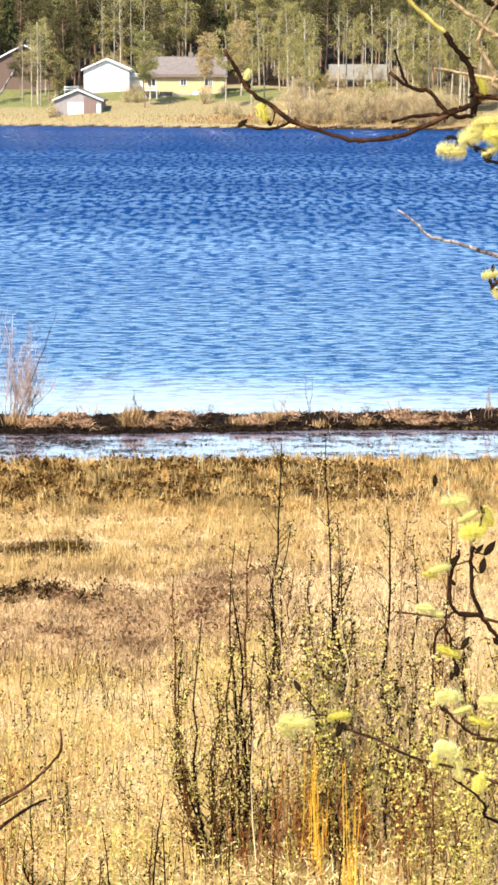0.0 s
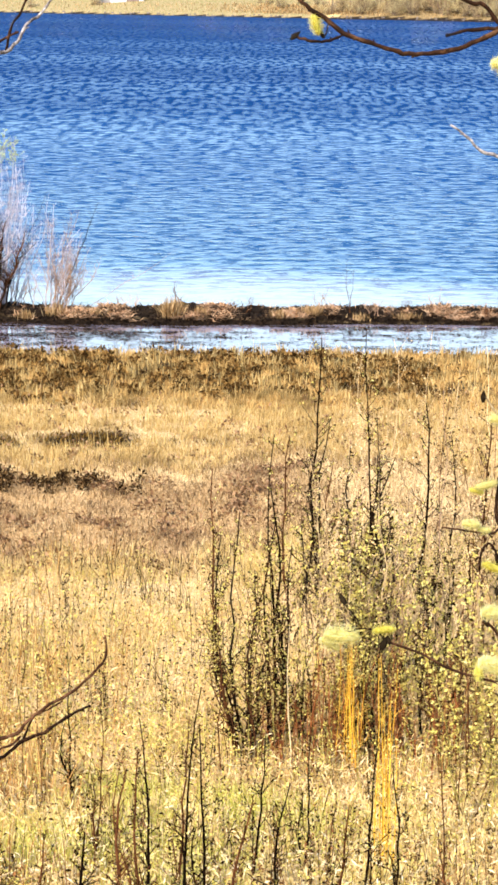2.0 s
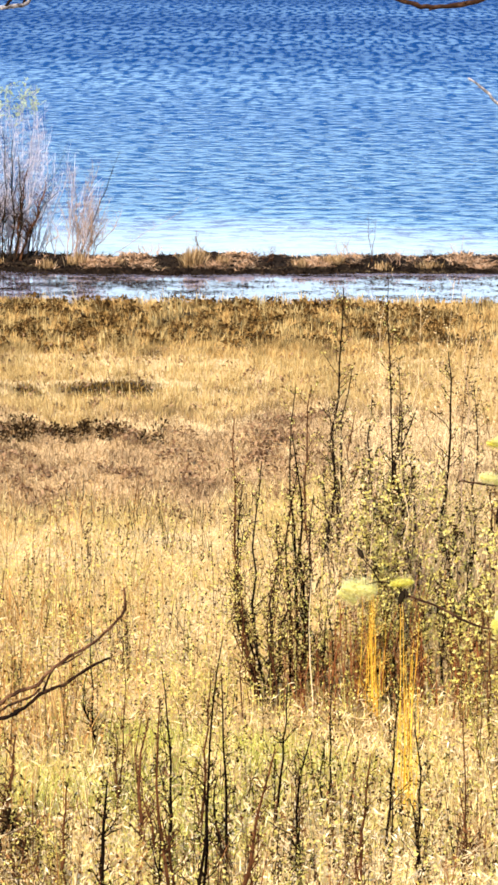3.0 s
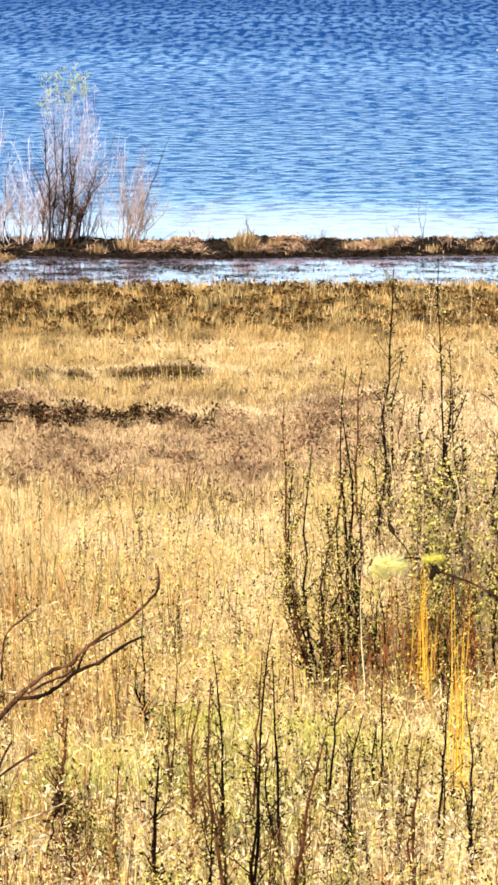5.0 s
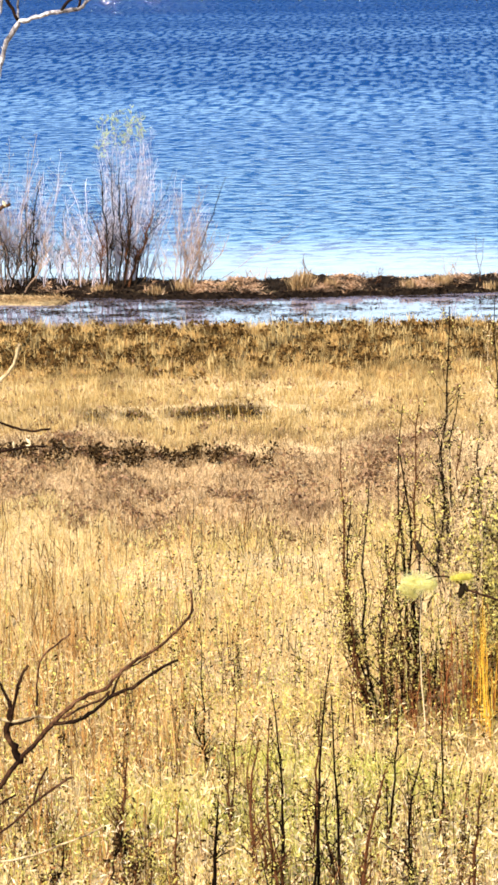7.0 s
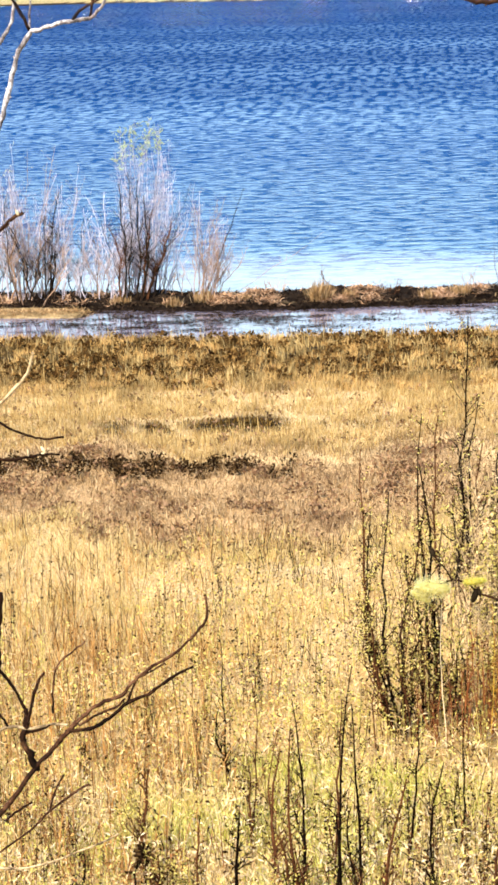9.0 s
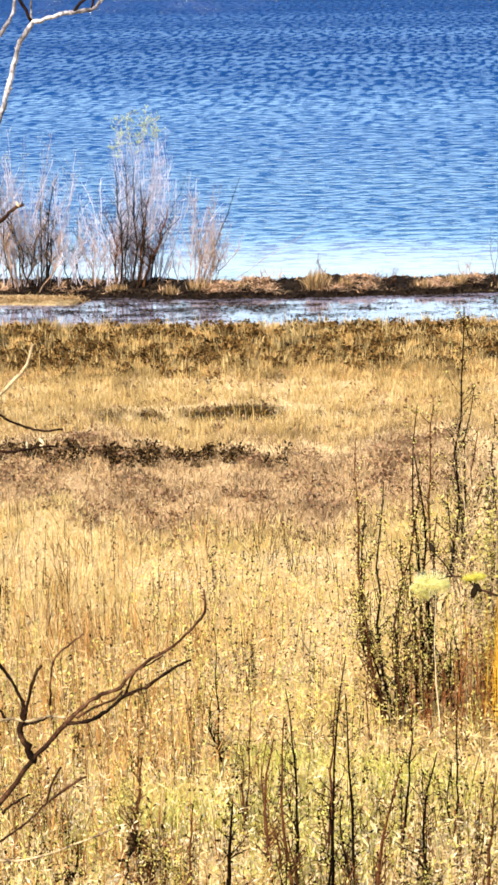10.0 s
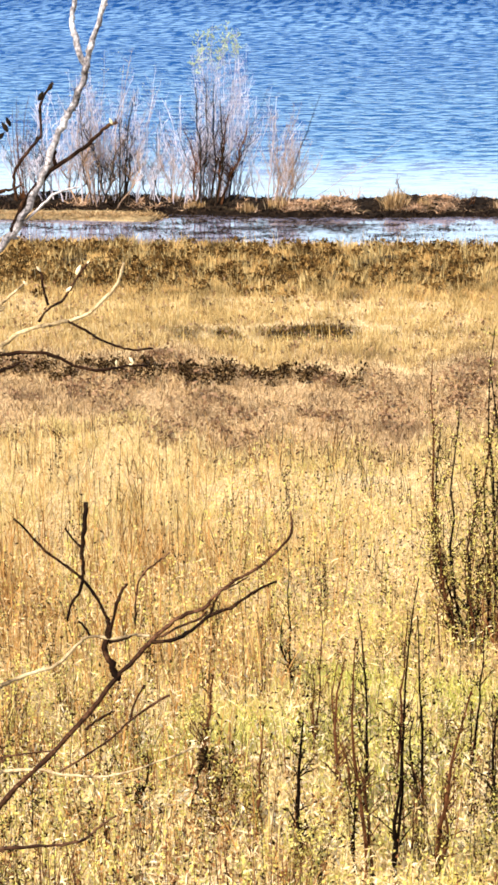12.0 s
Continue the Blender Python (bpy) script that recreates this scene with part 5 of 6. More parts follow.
for k, (cx, cz, size, mat, upright) in enumerate(((0.229, 9.413, 0.034, CATKIN_PALE, 0), (0.252, 9.43, 0.034, CATKIN_PALE, 0), (0.269, 9.446, 0.036, CATKIN_PALE, 0), (0.274, 9.413, 0.024, CATKIN_PALE, 0), (0.263, 9.486, 0.024, CATKIN, 1), (0.28, 9.43, 0.034, CATKIN, 0), (0.258, 9.435, 0.024, CATKIN_PALE, 0),)):
    catkin(local(willow, RD, (cx, cz)), size, B, 10 + k, mat, upright)
for k, (cx, cz, size) in enumerate(((0.272, 9.406, 0.014), (0.256, 9.416, 0.01), (0.226, 9.428, 0.011), (0.253, 9.484, 0.016), (0.253, 9.467, 0.015),)):
    bud(local(willow, RD, (cx, cz)), size, B, 20 + k)
branch(willow, RD, [(1.12, 8.95), (0.5, 9.25), (0.284, 9.295), (0.257, 9.303), (0.231, 9.31), (0.205, 9.317), (0.189, 9.332), (0.169, 9.346)], 0.0060, 0.0012, NEAR_PALE)
B = branch(willow, RD, [(1.12, 9.0), (0.45, 9.2), (0.29, 9.251), (0.283, 9.264), (0.278, 9.273)], 0.0059, 0.0014, NEAR_DARK)
for k, (cx, cz, size, mat, upright) in enumerate(((0.275, 9.273, 0.02, CATKIN_PALE, 0), (0.282, 9.252, 0.014, CATKIN_PALE, 1),)):
    catkin(local(willow, RD, (cx, cz)), size, B, 30 + k, mat, upright)
for k, (cx, cz, size) in enumerate(((0.278, 9.28, 0.01), (0.275, 9.266, 0.01),)):
    bud(local(willow, RD, (cx, cz)), size, B, 35 + k)
B = branch(willow, RD, [(1.12, 8.5), (0.5, 8.72), (0.303, 8.834), (0.291, 8.848), (0.273, 8.871), (0.261, 8.902), (0.258, 8.932), (0.259, 8.957)], 0.0065, 0.0020, NEAR_DARK)
branch(willow, RD, [(0.271, 8.875), (0.25, 8.875), (0.238, 8.883), (0.234, 8.902), (0.235, 8.925), (0.243, 8.945), (0.243, 8.952)], 0.0024, 0.0018, NEAR_DARK)
branch(willow, RD, [(1.12, 8.6), (0.5, 8.82), (0.292, 8.867), (0.269, 8.876), (0.238, 8.878), (0.23, 8.872), (0.197, 8.876), (0.171, 8.879)], 0.0047, 0.0010, NEAR_BROWN)
branch(willow, RD, [(0.259, 8.957), (0.248, 8.989), (0.231, 9.015), (0.215, 9.037)], 0.0015, 0.0010, BARK_TAN_LIT)
branch(willow, RD, [(0.26, 8.962), (0.268, 8.982), (0.273, 9.003)], 0.0015, 0.0012, NEAR_DARK)
for k, (cx, cz, size, mat, upright) in enumerate(((0.238, 9.01, 0.032, CATKIN_PALE, 0), (0.253, 8.992, 0.026, CATKIN_PALE, 0), (0.26, 8.975, 0.034, CATKIN, 0), (0.277, 8.992, 0.026, CATKIN, 1), (0.221, 8.93, 0.028, CATKIN_PALE, 0), (0.21, 8.923, 0.018, CATKIN, 0), (0.205, 8.883, 0.022, CATKIN_PALE, 0), (0.22, 8.876, 0.016, CATKIN_PALE, 0),)):
    catkin(local(willow, RD, (cx, cz)), size, B, 40 + k, mat, upright)
for k, (cx, cz, size) in enumerate(((0.215, 9.035, 0.015), (0.271, 8.999, 0.014), (0.239, 8.941, 0.016), (0.272, 8.935, 0.02), (0.28, 8.955, 0.022), (0.236, 8.915, 0.012), (0.268, 8.954, 0.014),)):
    bud(local(willow, RD, (cx, cz)), size, B, 50 + k)
B = branch(willow, RD, [(0.216, 8.828), (0.218, 8.849), (0.226, 8.86), (0.234, 8.851), (0.237, 8.834), (0.243, 8.814)], 0.0015, 0.0016, NEAR_DARK)
for k, (cx, cz, size, mat, upright) in enumerate(((0.233, 8.831, 0.03, CATKIN, 0),)):
    catkin(local(willow, RD, (cx, cz)), size, B, 60 + k, mat, upright)
for k, (cx, cz, size) in enumerate(((0.253, 8.842, 0.018), (0.243, 8.81, 0.018), (0.237, 8.803, 0.012),)):
    bud(local(willow, RD, (cx, cz)), size, B, 62 + k)
B = branch(willow, RD, [(1.12, 8.5), (0.5, 8.7), (0.294, 8.724), (0.268, 8.73), (0.248, 8.743), (0.227, 8.764)], 0.0051, 0.0016, NEAR_BROWN)
for k, (cx, cz, size, mat, upright) in enumerate(((0.234, 8.777, 0.03, CATKIN_PALE, 0), (0.25, 8.761, 0.024, CATKIN_PALE, 0), (0.271, 8.747, 0.028, CATKIN, 0), (0.285, 8.773, 0.03, CATKIN_PALE, 0), (0.232, 8.713, 0.03, CATKIN_PALE, 0), (0.219, 8.701, 0.018, CATKIN, 1), (0.247, 8.689, 0.028, CATKIN_PALE, 1), (0.272, 8.673, 0.026, CATKIN, 1),)):
    catkin(local(willow, RD, (cx, cz)), size, B, 70 + k, mat, upright)
for k, (cx, cz, size) in enumerate(((0.22, 8.698, 0.012), (0.266, 8.766, 0.011), (0.226, 8.763, 0.01),)):
    bud(local(willow, RD, (cx, cz)), size, B, 80 + k)
branch(willow, RD, [(0.266, 8.765), (0.263, 8.783), (0.267, 8.807), (0.27, 8.855)], 0.0012, 0.0010, BARK_TAN_LIT)
B = branch(willow, RD, [(1.12, 8.3), (0.5, 8.59), (0.295, 8.672), (0.279, 8.679), (0.259, 8.687), (0.226, 8.695), (0.186, 8.707), (0.146, 8.727), (0.116, 8.737), (0.106, 8.741)], 0.0051, 0.0012, NEAR_BROWN)
branch(willow, RD, [(0.107, 8.738), (0.099, 8.751), (0.079, 8.755), (0.062, 8.75)], 0.0012, 0.0009, NEAR_DARK)
for k, (cx, cz, size, mat, upright) in enumerate(((0.056, 8.746, 0.042, CATKIN_PALE, 0), (0.042, 8.736, 0.026, CATKIN_PALE, 0), (0.106, 8.754, 0.028, CATKIN, 0),)):
    catkin(local(willow, RD, (cx, cz)), size, B, 90 + k, mat, upright)
branch(willow, RD, [(0.08, 8.755), (0.071, 8.77), (0.058, 8.785)], 0.0009, 0.0007, NEAR_DARK)
for k, (cx, cz, size) in enumerate(((0.106, 8.735, 0.017), (0.111, 8.739, 0.01), (0.056, 8.788, 0.014),)):
    bud(local(willow, RD - 0.012, (cx, cz + 0.006)), size * 1.1, B, 95 + k)
branch(willow, RD, [(1.12, 8.2), (0.5, 8.56), (0.296, 8.622), (0.28, 8.643), (0.265, 8.66), (0.239, 8.678)], 0.0051, 0.0012, NEAR_DARK)

LX, LY, LD = -1.45, 3.4, 3.1
sallow = thing("leafless_tree", (LX, LY, float(height(LX, LY)) - 0.05), "leafless grey-barked tree with forked bare branches", "tree")
s = Shape()
s.tube([Vector((-0.1, 0.1, 0)), Vector((-0.03, 0.05, 0.8)), Vector((0, 0, 1.6)), Vector((-0.05, 0, 2.8)), Vector((0, 0.1, 4.2))], 0.10, 0.03, 10)
part("trunk", s, NEAR_PALE, sallow, smooth=True)
B = branch(sallow, LD, [(-1.44, 8.2), (-0.9, 8.62), (-0.693, 8.924), (-0.644, 8.988), (-0.612, 9.028), (-0.583, 9.085), (-0.559, 9.141), (-0.543, 9.171), (-0.527, 9.201), (-0.521, 9.225), (-0.516, 9.248), (-0.504, 9.278), (-0.493, 9.314), (-0.481, 9.357), (-0.462, 9.389), (-0.443, 9.396), (-0.417, 9.403), (-0.381, 9.408), (-0.366, 9.421), (-0.354, 9.442), (-0.336, 9.456), (-0.325, 9.47), (-0.303, 9.504)], 0.0129, 0.0014, NEAR_PALE)
branch(sallow, LD, [(-0.521, 9.225), (-0.53, 9.252), (-0.537, 9.278), (-0.537, 9.296), (-0.531, 9.318), (-0.519, 9.347), (-0.499, 9.382), (-0.484, 9.407), (-0.475, 9.45)], 0.0041, 0.0019, NEAR_PALE)
branch(sallow, LD, [(-0.46, 9.391), (-0.46, 9.414), (-0.457, 9.437)], 0.0017, 0.0011, NEAR_PALE)
branch(sallow, LD, [(-0.46, 9.394), (-0.476, 9.425), (-0.492, 9.454)], 0.0023, 0.0016, NEAR_DARK)
branch(sallow, LD, [(-0.406, 9.404), (-0.389, 9.421), (-0.364, 9.433)], 0.0021, 0.0016, NEAR_BROWN)
branch(sallow, LD, [(-0.381, 9.408), (-0.372, 9.442), (-0.361, 9.458), (-0.35, 9.484)], 0.0018, 0.0016, NEAR_DARK)
B = branch(sallow, LD, [(-0.628, 9.009), (-0.62, 9.028), (-0.605, 9.055), (-0.572, 9.09), (-0.541, 9.111), (-0.514, 9.132), (-0.496, 9.148), (-0.481, 9.156)], 0.0030, 0.0022, NEAR_DARK)
for k, (cx, cz, size) in enumerate(((-0.489, 9.156, 0.01),)):
    bud(local(sallow, LD, (cx, cz)), size, B, 100 + k, STRAW)
B = branch(sallow, LD, [(-0.62, 9.051), (-0.622, 9.077), (-0.618, 9.094), (-0.603, 9.114), (-0.589, 9.13), (-0.583, 9.141), (-0.584, 9.167), (-0.581, 9.184), (-0.572, 9.198), (-0.565, 9.207)], 0.0021, 0.0016, NEAR_BROWN)
for k, (cx, cz, size) in enumerate(((-0.582, 9.19, 0.014), (-0.568, 9.203, 0.013), (-0.584, 9.171, 0.01), (-0.632, 9.149, 0.016), (-0.627, 9.156, 0.014), (-0.637, 9.137, 0.014), (-0.589, 9.134, 0.009),)):
    bud(local(sallow, LD, (cx, cz)), size, B, 110 + k)
branch(sallow, LD, [(-0.565, 9.099), (-0.567, 9.109), (-0.566, 9.118)], 0.0028, 0.0030, NEAR_DARK)
branch(sallow, LD, [(-1.44, 8.75), (-0.9, 9.0), (-0.657, 9.058), (-0.642, 9.063), (-0.626, 9.066), (-0.609, 9.073)], 0.0057, 0.0014, NEAR_BROWN)
branch(sallow, LD, [(-0.63, 9.001), (-0.601, 9.03), (-0.582, 9.047), (-0.565, 9.061), (-0.534, 9.069)], 0.0021, 0.0012, NEAR_PALE)
B = branch(sallow, LD, [(-1.44, 8.3), (-0.9, 8.72), (-0.666, 8.831), (-0.65, 8.849), (-0.625, 8.869), (-0.602, 8.878), (-0.551, 8.888), (-0.525, 8.899), (-0.504, 8.918), (-0.488, 8.937), (-0.481, 8.953), (-0.477, 8.968)], 0.0080, 0.0018, BARK_TAN_LIT)
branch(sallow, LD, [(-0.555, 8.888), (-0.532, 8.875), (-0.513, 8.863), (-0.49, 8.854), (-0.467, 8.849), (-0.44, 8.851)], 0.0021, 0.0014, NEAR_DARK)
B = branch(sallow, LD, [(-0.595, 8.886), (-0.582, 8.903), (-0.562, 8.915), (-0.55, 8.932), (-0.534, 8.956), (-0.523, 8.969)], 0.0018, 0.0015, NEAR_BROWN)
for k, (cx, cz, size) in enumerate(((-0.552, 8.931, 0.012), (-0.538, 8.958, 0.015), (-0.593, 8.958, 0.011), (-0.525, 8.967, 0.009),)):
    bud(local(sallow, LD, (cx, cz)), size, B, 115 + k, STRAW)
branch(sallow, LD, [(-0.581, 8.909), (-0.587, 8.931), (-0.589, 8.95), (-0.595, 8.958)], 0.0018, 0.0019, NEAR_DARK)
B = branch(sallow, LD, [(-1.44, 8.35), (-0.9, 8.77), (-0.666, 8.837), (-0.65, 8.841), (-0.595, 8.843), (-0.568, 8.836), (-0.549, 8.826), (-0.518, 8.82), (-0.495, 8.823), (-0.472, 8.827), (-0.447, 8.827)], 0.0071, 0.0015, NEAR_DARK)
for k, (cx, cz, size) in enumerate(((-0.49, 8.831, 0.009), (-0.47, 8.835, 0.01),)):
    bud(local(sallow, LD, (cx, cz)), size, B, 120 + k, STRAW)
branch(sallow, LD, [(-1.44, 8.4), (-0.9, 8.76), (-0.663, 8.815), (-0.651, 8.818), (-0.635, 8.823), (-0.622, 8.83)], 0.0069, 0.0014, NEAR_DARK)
B = branch(sallow, LD, [(-1.44, 8.4), (-0.9, 8.8), (-0.663, 8.893), (-0.647, 8.908), (-0.627, 8.926), (-0.611, 8.94)], 0.0057, 0.0015, BARK_TAN_LIT)
for k, (cx, cz, size) in enumerate(((-0.612, 8.939, 0.009), (-0.625, 8.928, 0.008),)):
    bud(local(sallow, LD, (cx, cz)), size, B, 123 + k, STRAW)
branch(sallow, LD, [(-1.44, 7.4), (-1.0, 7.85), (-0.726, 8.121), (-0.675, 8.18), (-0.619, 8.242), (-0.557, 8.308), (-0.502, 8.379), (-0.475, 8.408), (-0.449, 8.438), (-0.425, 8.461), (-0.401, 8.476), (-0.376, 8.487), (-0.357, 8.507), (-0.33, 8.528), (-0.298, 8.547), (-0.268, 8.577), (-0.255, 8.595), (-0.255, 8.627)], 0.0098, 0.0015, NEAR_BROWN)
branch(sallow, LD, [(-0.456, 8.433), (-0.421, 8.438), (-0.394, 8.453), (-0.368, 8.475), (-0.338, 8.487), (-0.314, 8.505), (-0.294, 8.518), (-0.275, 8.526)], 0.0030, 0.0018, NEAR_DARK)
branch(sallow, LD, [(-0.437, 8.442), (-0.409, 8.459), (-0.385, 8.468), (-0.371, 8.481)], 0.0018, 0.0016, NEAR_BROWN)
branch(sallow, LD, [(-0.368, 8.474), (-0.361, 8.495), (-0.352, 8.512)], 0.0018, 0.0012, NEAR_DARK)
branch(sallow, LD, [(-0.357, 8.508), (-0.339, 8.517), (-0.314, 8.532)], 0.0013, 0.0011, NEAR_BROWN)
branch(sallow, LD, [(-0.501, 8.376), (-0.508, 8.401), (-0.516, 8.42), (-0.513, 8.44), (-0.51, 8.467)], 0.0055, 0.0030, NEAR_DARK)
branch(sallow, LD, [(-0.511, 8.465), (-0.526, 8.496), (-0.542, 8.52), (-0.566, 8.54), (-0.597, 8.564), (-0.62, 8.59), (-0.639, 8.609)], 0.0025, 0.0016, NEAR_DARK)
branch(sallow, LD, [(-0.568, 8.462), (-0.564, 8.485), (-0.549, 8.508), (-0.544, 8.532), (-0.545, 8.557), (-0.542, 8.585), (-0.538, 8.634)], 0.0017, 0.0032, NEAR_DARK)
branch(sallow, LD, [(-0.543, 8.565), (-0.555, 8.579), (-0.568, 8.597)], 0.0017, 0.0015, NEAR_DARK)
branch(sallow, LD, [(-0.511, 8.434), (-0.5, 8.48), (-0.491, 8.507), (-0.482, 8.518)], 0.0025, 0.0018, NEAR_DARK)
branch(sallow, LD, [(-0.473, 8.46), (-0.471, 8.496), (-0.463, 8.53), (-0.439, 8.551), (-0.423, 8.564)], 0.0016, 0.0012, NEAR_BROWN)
branch(sallow, LD, [(-1.44, 8.05), (-0.95, 8.25), (-0.693, 8.35), (-0.668, 8.363), (-0.627, 8.381), (-0.586, 8.397), (-0.557, 8.425), (-0.537, 8.441), (-0.505, 8.438), (-0.479, 8.444), (-0.453, 8.443)], 0.0078, 0.0018, BARK_TAN_LIT)
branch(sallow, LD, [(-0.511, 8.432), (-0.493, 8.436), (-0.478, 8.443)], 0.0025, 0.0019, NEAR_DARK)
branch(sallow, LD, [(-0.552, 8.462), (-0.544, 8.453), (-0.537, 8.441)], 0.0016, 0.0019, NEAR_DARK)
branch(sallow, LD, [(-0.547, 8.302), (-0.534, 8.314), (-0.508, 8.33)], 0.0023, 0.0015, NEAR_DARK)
branch(sallow, LD, [(-1.44, 8.05), (-0.95, 8.22), (-0.689, 8.233), (-0.673, 8.234), (-0.619, 8.24), (-0.591, 8.234), (-0.551, 8.232), (-0.506, 8.235), (-0.429, 8.263), (-0.388, 8.283)], 0.0071, 0.0012, BARK_TAN_LIT)
branch(sallow, LD, [(-0.587, 8.237), (-0.55, 8.261), (-0.513, 8.288), (-0.484, 8.317), (-0.455, 8.34), (-0.427, 8.356)], 0.0015, 0.0019, NEAR_BROWN)
branch(sallow, LD, [(-0.484, 8.316), (-0.475, 8.348), (-0.462, 8.37)], 0.0017, 0.0014, NEAR_BROWN)
branch(sallow, LD, [(-1.44, 7.95), (-0.95, 8.1), (-0.694, 8.112), (-0.677, 8.115), (-0.628, 8.121), (-0.586, 8.126), (-0.553, 8.136), (-0.52, 8.164), (-0.507, 8.172)], 0.0071, 0.0014, NEAR_BROWN)
branch(sallow, LD, [(-1.44, 8.1), (-0.95, 8.24), (-0.688, 8.248), (-0.672, 8.255), (-0.635, 8.263), (-0.59, 8.268)], 0.0048, 0.0011, NEAR_BROWN)


# ---------- far shore: houses ----------
def box_shape(*q):
    s = Shape()
    s.box(*q)
    return s


def window(parent, x, z, w, h, y, frame_mat):
    f = Shape()
    f.box(x - w / 2 - 0.12, x + w / 2 + 0.12, y - 0.08, y - 0.003, z - 0.12, z + h + 0.12)
    fr = part("window", f, frame_mat, parent, "white-framed window")
    g = Shape()
    for k in (-1, 1):
        g.box(x + k * w / 4 - w / 4 + 0.05, x + k * w / 4 + w / 4 - 0.05, y - 0.10, y - 0.083, z, z + h)
    part("pane", g, DARK_GLASS, fr)


def house(name, x, y, z, w, d, eave, ridge, gable_front, wall, roof, label, turn=0.0, doors=(), windows=(), over=0.5, chimneys=(), trim=None):
    """w across, d deep; the front faces -y. gable_front: the ridge runs along y, else along x."""
    ob = thing(name, (x, y, z), label, "house")
    s = Shape()
    s.box(-w / 2, w / 2, 0, d, -1.5, eave)
    if gable_front:
        s.poly([(-w / 2, eave), (w / 2, eave), (0, ridge)], (0, d))
    else:
        s2 = Shape()
        s2.poly([(0, eave), (d, eave), (d / 2, ridge)], (-w / 2, w / 2))
        s.v += [Vector((v.y, v.x, v.z)) for v in s2.v]
        n = len(s.v) - len(s2.v)
        s.f += [tuple(n + i for i in f) for f in s2.f]
    part("wall", s, wall, ob)
    r = Shape()
    th = 0.28
    half = (w if gable_front else d) / 2
    sl = (ridge - eave) / half
    for sign in (-1, 1):
        e = half + over
        pts = [(0, ridge + 0.02), (sign * e, ridge + 0.02 - sl * e), (sign * e, ridge + 0.02 + th - sl * e), (0, ridge + 0.02 + th)]
        if gable_front:
            r.poly(pts, (-over, d + over))
        else:
            q = Shape()
            q.poly([(d / 2 + a, b) for a, b in pts], (-w / 2 - over, w / 2 + over))
            n = len(r.v)
            r.v += [Vector((v.y, v.x, v.z)) for v in q.v]
            r.f += [tuple(n + i for i in f) for f in q.f]
    rf = part("roof", r, roof, ob)
    for cx, ch in chimneys:
        c = Shape()
        c.box(cx - 0.4, cx + 0.4, d / 2 - 0.3, d / 2 + 0.3, ridge - 0.4, ridge + ch)
        part("chimney", c, ROOF_TILE, rf)
    for dx, dw, dh, dz, mat in doors:
        c = Shape()
        c.box(dx - dw / 2, dx + dw / 2, -0.06, -0.004, dz, dz + dh)
        part("door", c, mat, ob)
    for wx, wz, ww, wh in windows:
        window(ob, wx, wz, ww, wh, 0, WHITE_BOARD)
    if trim:
        c = Shape()
        for sign in (-1, 1):
            e = half + over
            c.poly([(0, ridge + 0.32), (sign * e, ridge + 0.31 - sl * e), (sign * e, ridge - 0.0 - sl * e), (0, ridge - 0.0)], (-over - 0.06, -over - 0.005))
        part("bargeboard", c, trim, ob)
    ob.rotation_euler = (0, 0, radians(turn))
    return ob


house("garage", -27.6, 464, 6.1, 8.8, 9, 4.0, 5.9, True, WHITE_BOARD, ROOF_WHITE, "white boarded gable building by the lake", 0, trim=WHITE_BOARD, doors=((-1.6, 2.3, 2.6, 0.0, WHITE_BOARD),))
house("garage_wing", -21.2, 467, 6.1, 4.0, 5, 2.6, 3.1, False, WHITE_BOARD, ROOF_WHITE, "low white wing joined to a white gable building")
bungalow = house("bungalow", -12.3, 453, 5.0, 15.4, 9, 4.3, 7.3, False, YELLOW_BOARD, ROOF_TILE, "yellow boarded bungalow with a brown tiled roof", 0, windows=((-6.1, 2.1, 1.5, 1.2), (-0.1, 2.2, 1.0, 1.1), (4.6, 2.1, 1.4, 1.2)), doors=((2.3, 1.3, 1.0, 0.1, WHITE_BOARD), (-3.4, 2.4, 0.8, 0.2, DARK_GLASS)), chimneys=((1.2, 1.1), (2.4, 0.7)))
c = Shape()  # grey plinth under the boards
c.box(-7.75, 7.75, -0.05, -0.004, -1.4, 0.55)
part("plinth", c, PALE_WALL, bungalow, "grey plastered plinth")
# thin dark brown strip just below the front edge of the roof
c = Shape()
c.box(-8.3, 8.3, -0.62, -0.52, 3.72, 4.0)
part("fascia", c, BROWN_BOARD, bungalow, "brown strip along the eaves")
porch = part("porch", box_shape(-7.6, -5.0, -1.7, -0.06, 1.15, 1.35), WHITE_BOARD, bungalow, "small white wooden porch")
for px in (-7.5, -6.3, -5.1):
    part("post", box_shape(px - 0.07, px + 0.07, -1.68, -1.54, -1.2, 2.1), WHITE_BOARD, porch)
for pz in (1.75, 2.05):
    part("rail", box_shape(-7.55, -5.05, -1.66, -1.58, pz, pz + 0.1), WHITE_BOARD, porch)
boathouse = house("boathouse", -31.3, 438, 2.2, 8.6, 7, 2.35, 4.15, True, GREY_BOARD, ROOF_TILE, "weathered grey boathouse with a white door", -3, doors=((-0.45, 2.9, 2.3, -0.3, WHITE_BOARD), (3.75, 0.7, 2.0, -0.3, WHITE_BOARD)), trim=WHITE_BOARD, over=0.45)
for k in range(10):  # the newer brown boards beside the door
    c = Shape()
    c.box(1.1 + 0.23 * k, 1.31 + 0.23 * k, -0.05 - 0.01 * (k % 3), -0.004, -0.3, 2.3 + 0.08 * (9 - k))
    part("board", c, BROWN_BOARD, boathouse, "red-brown wall board")
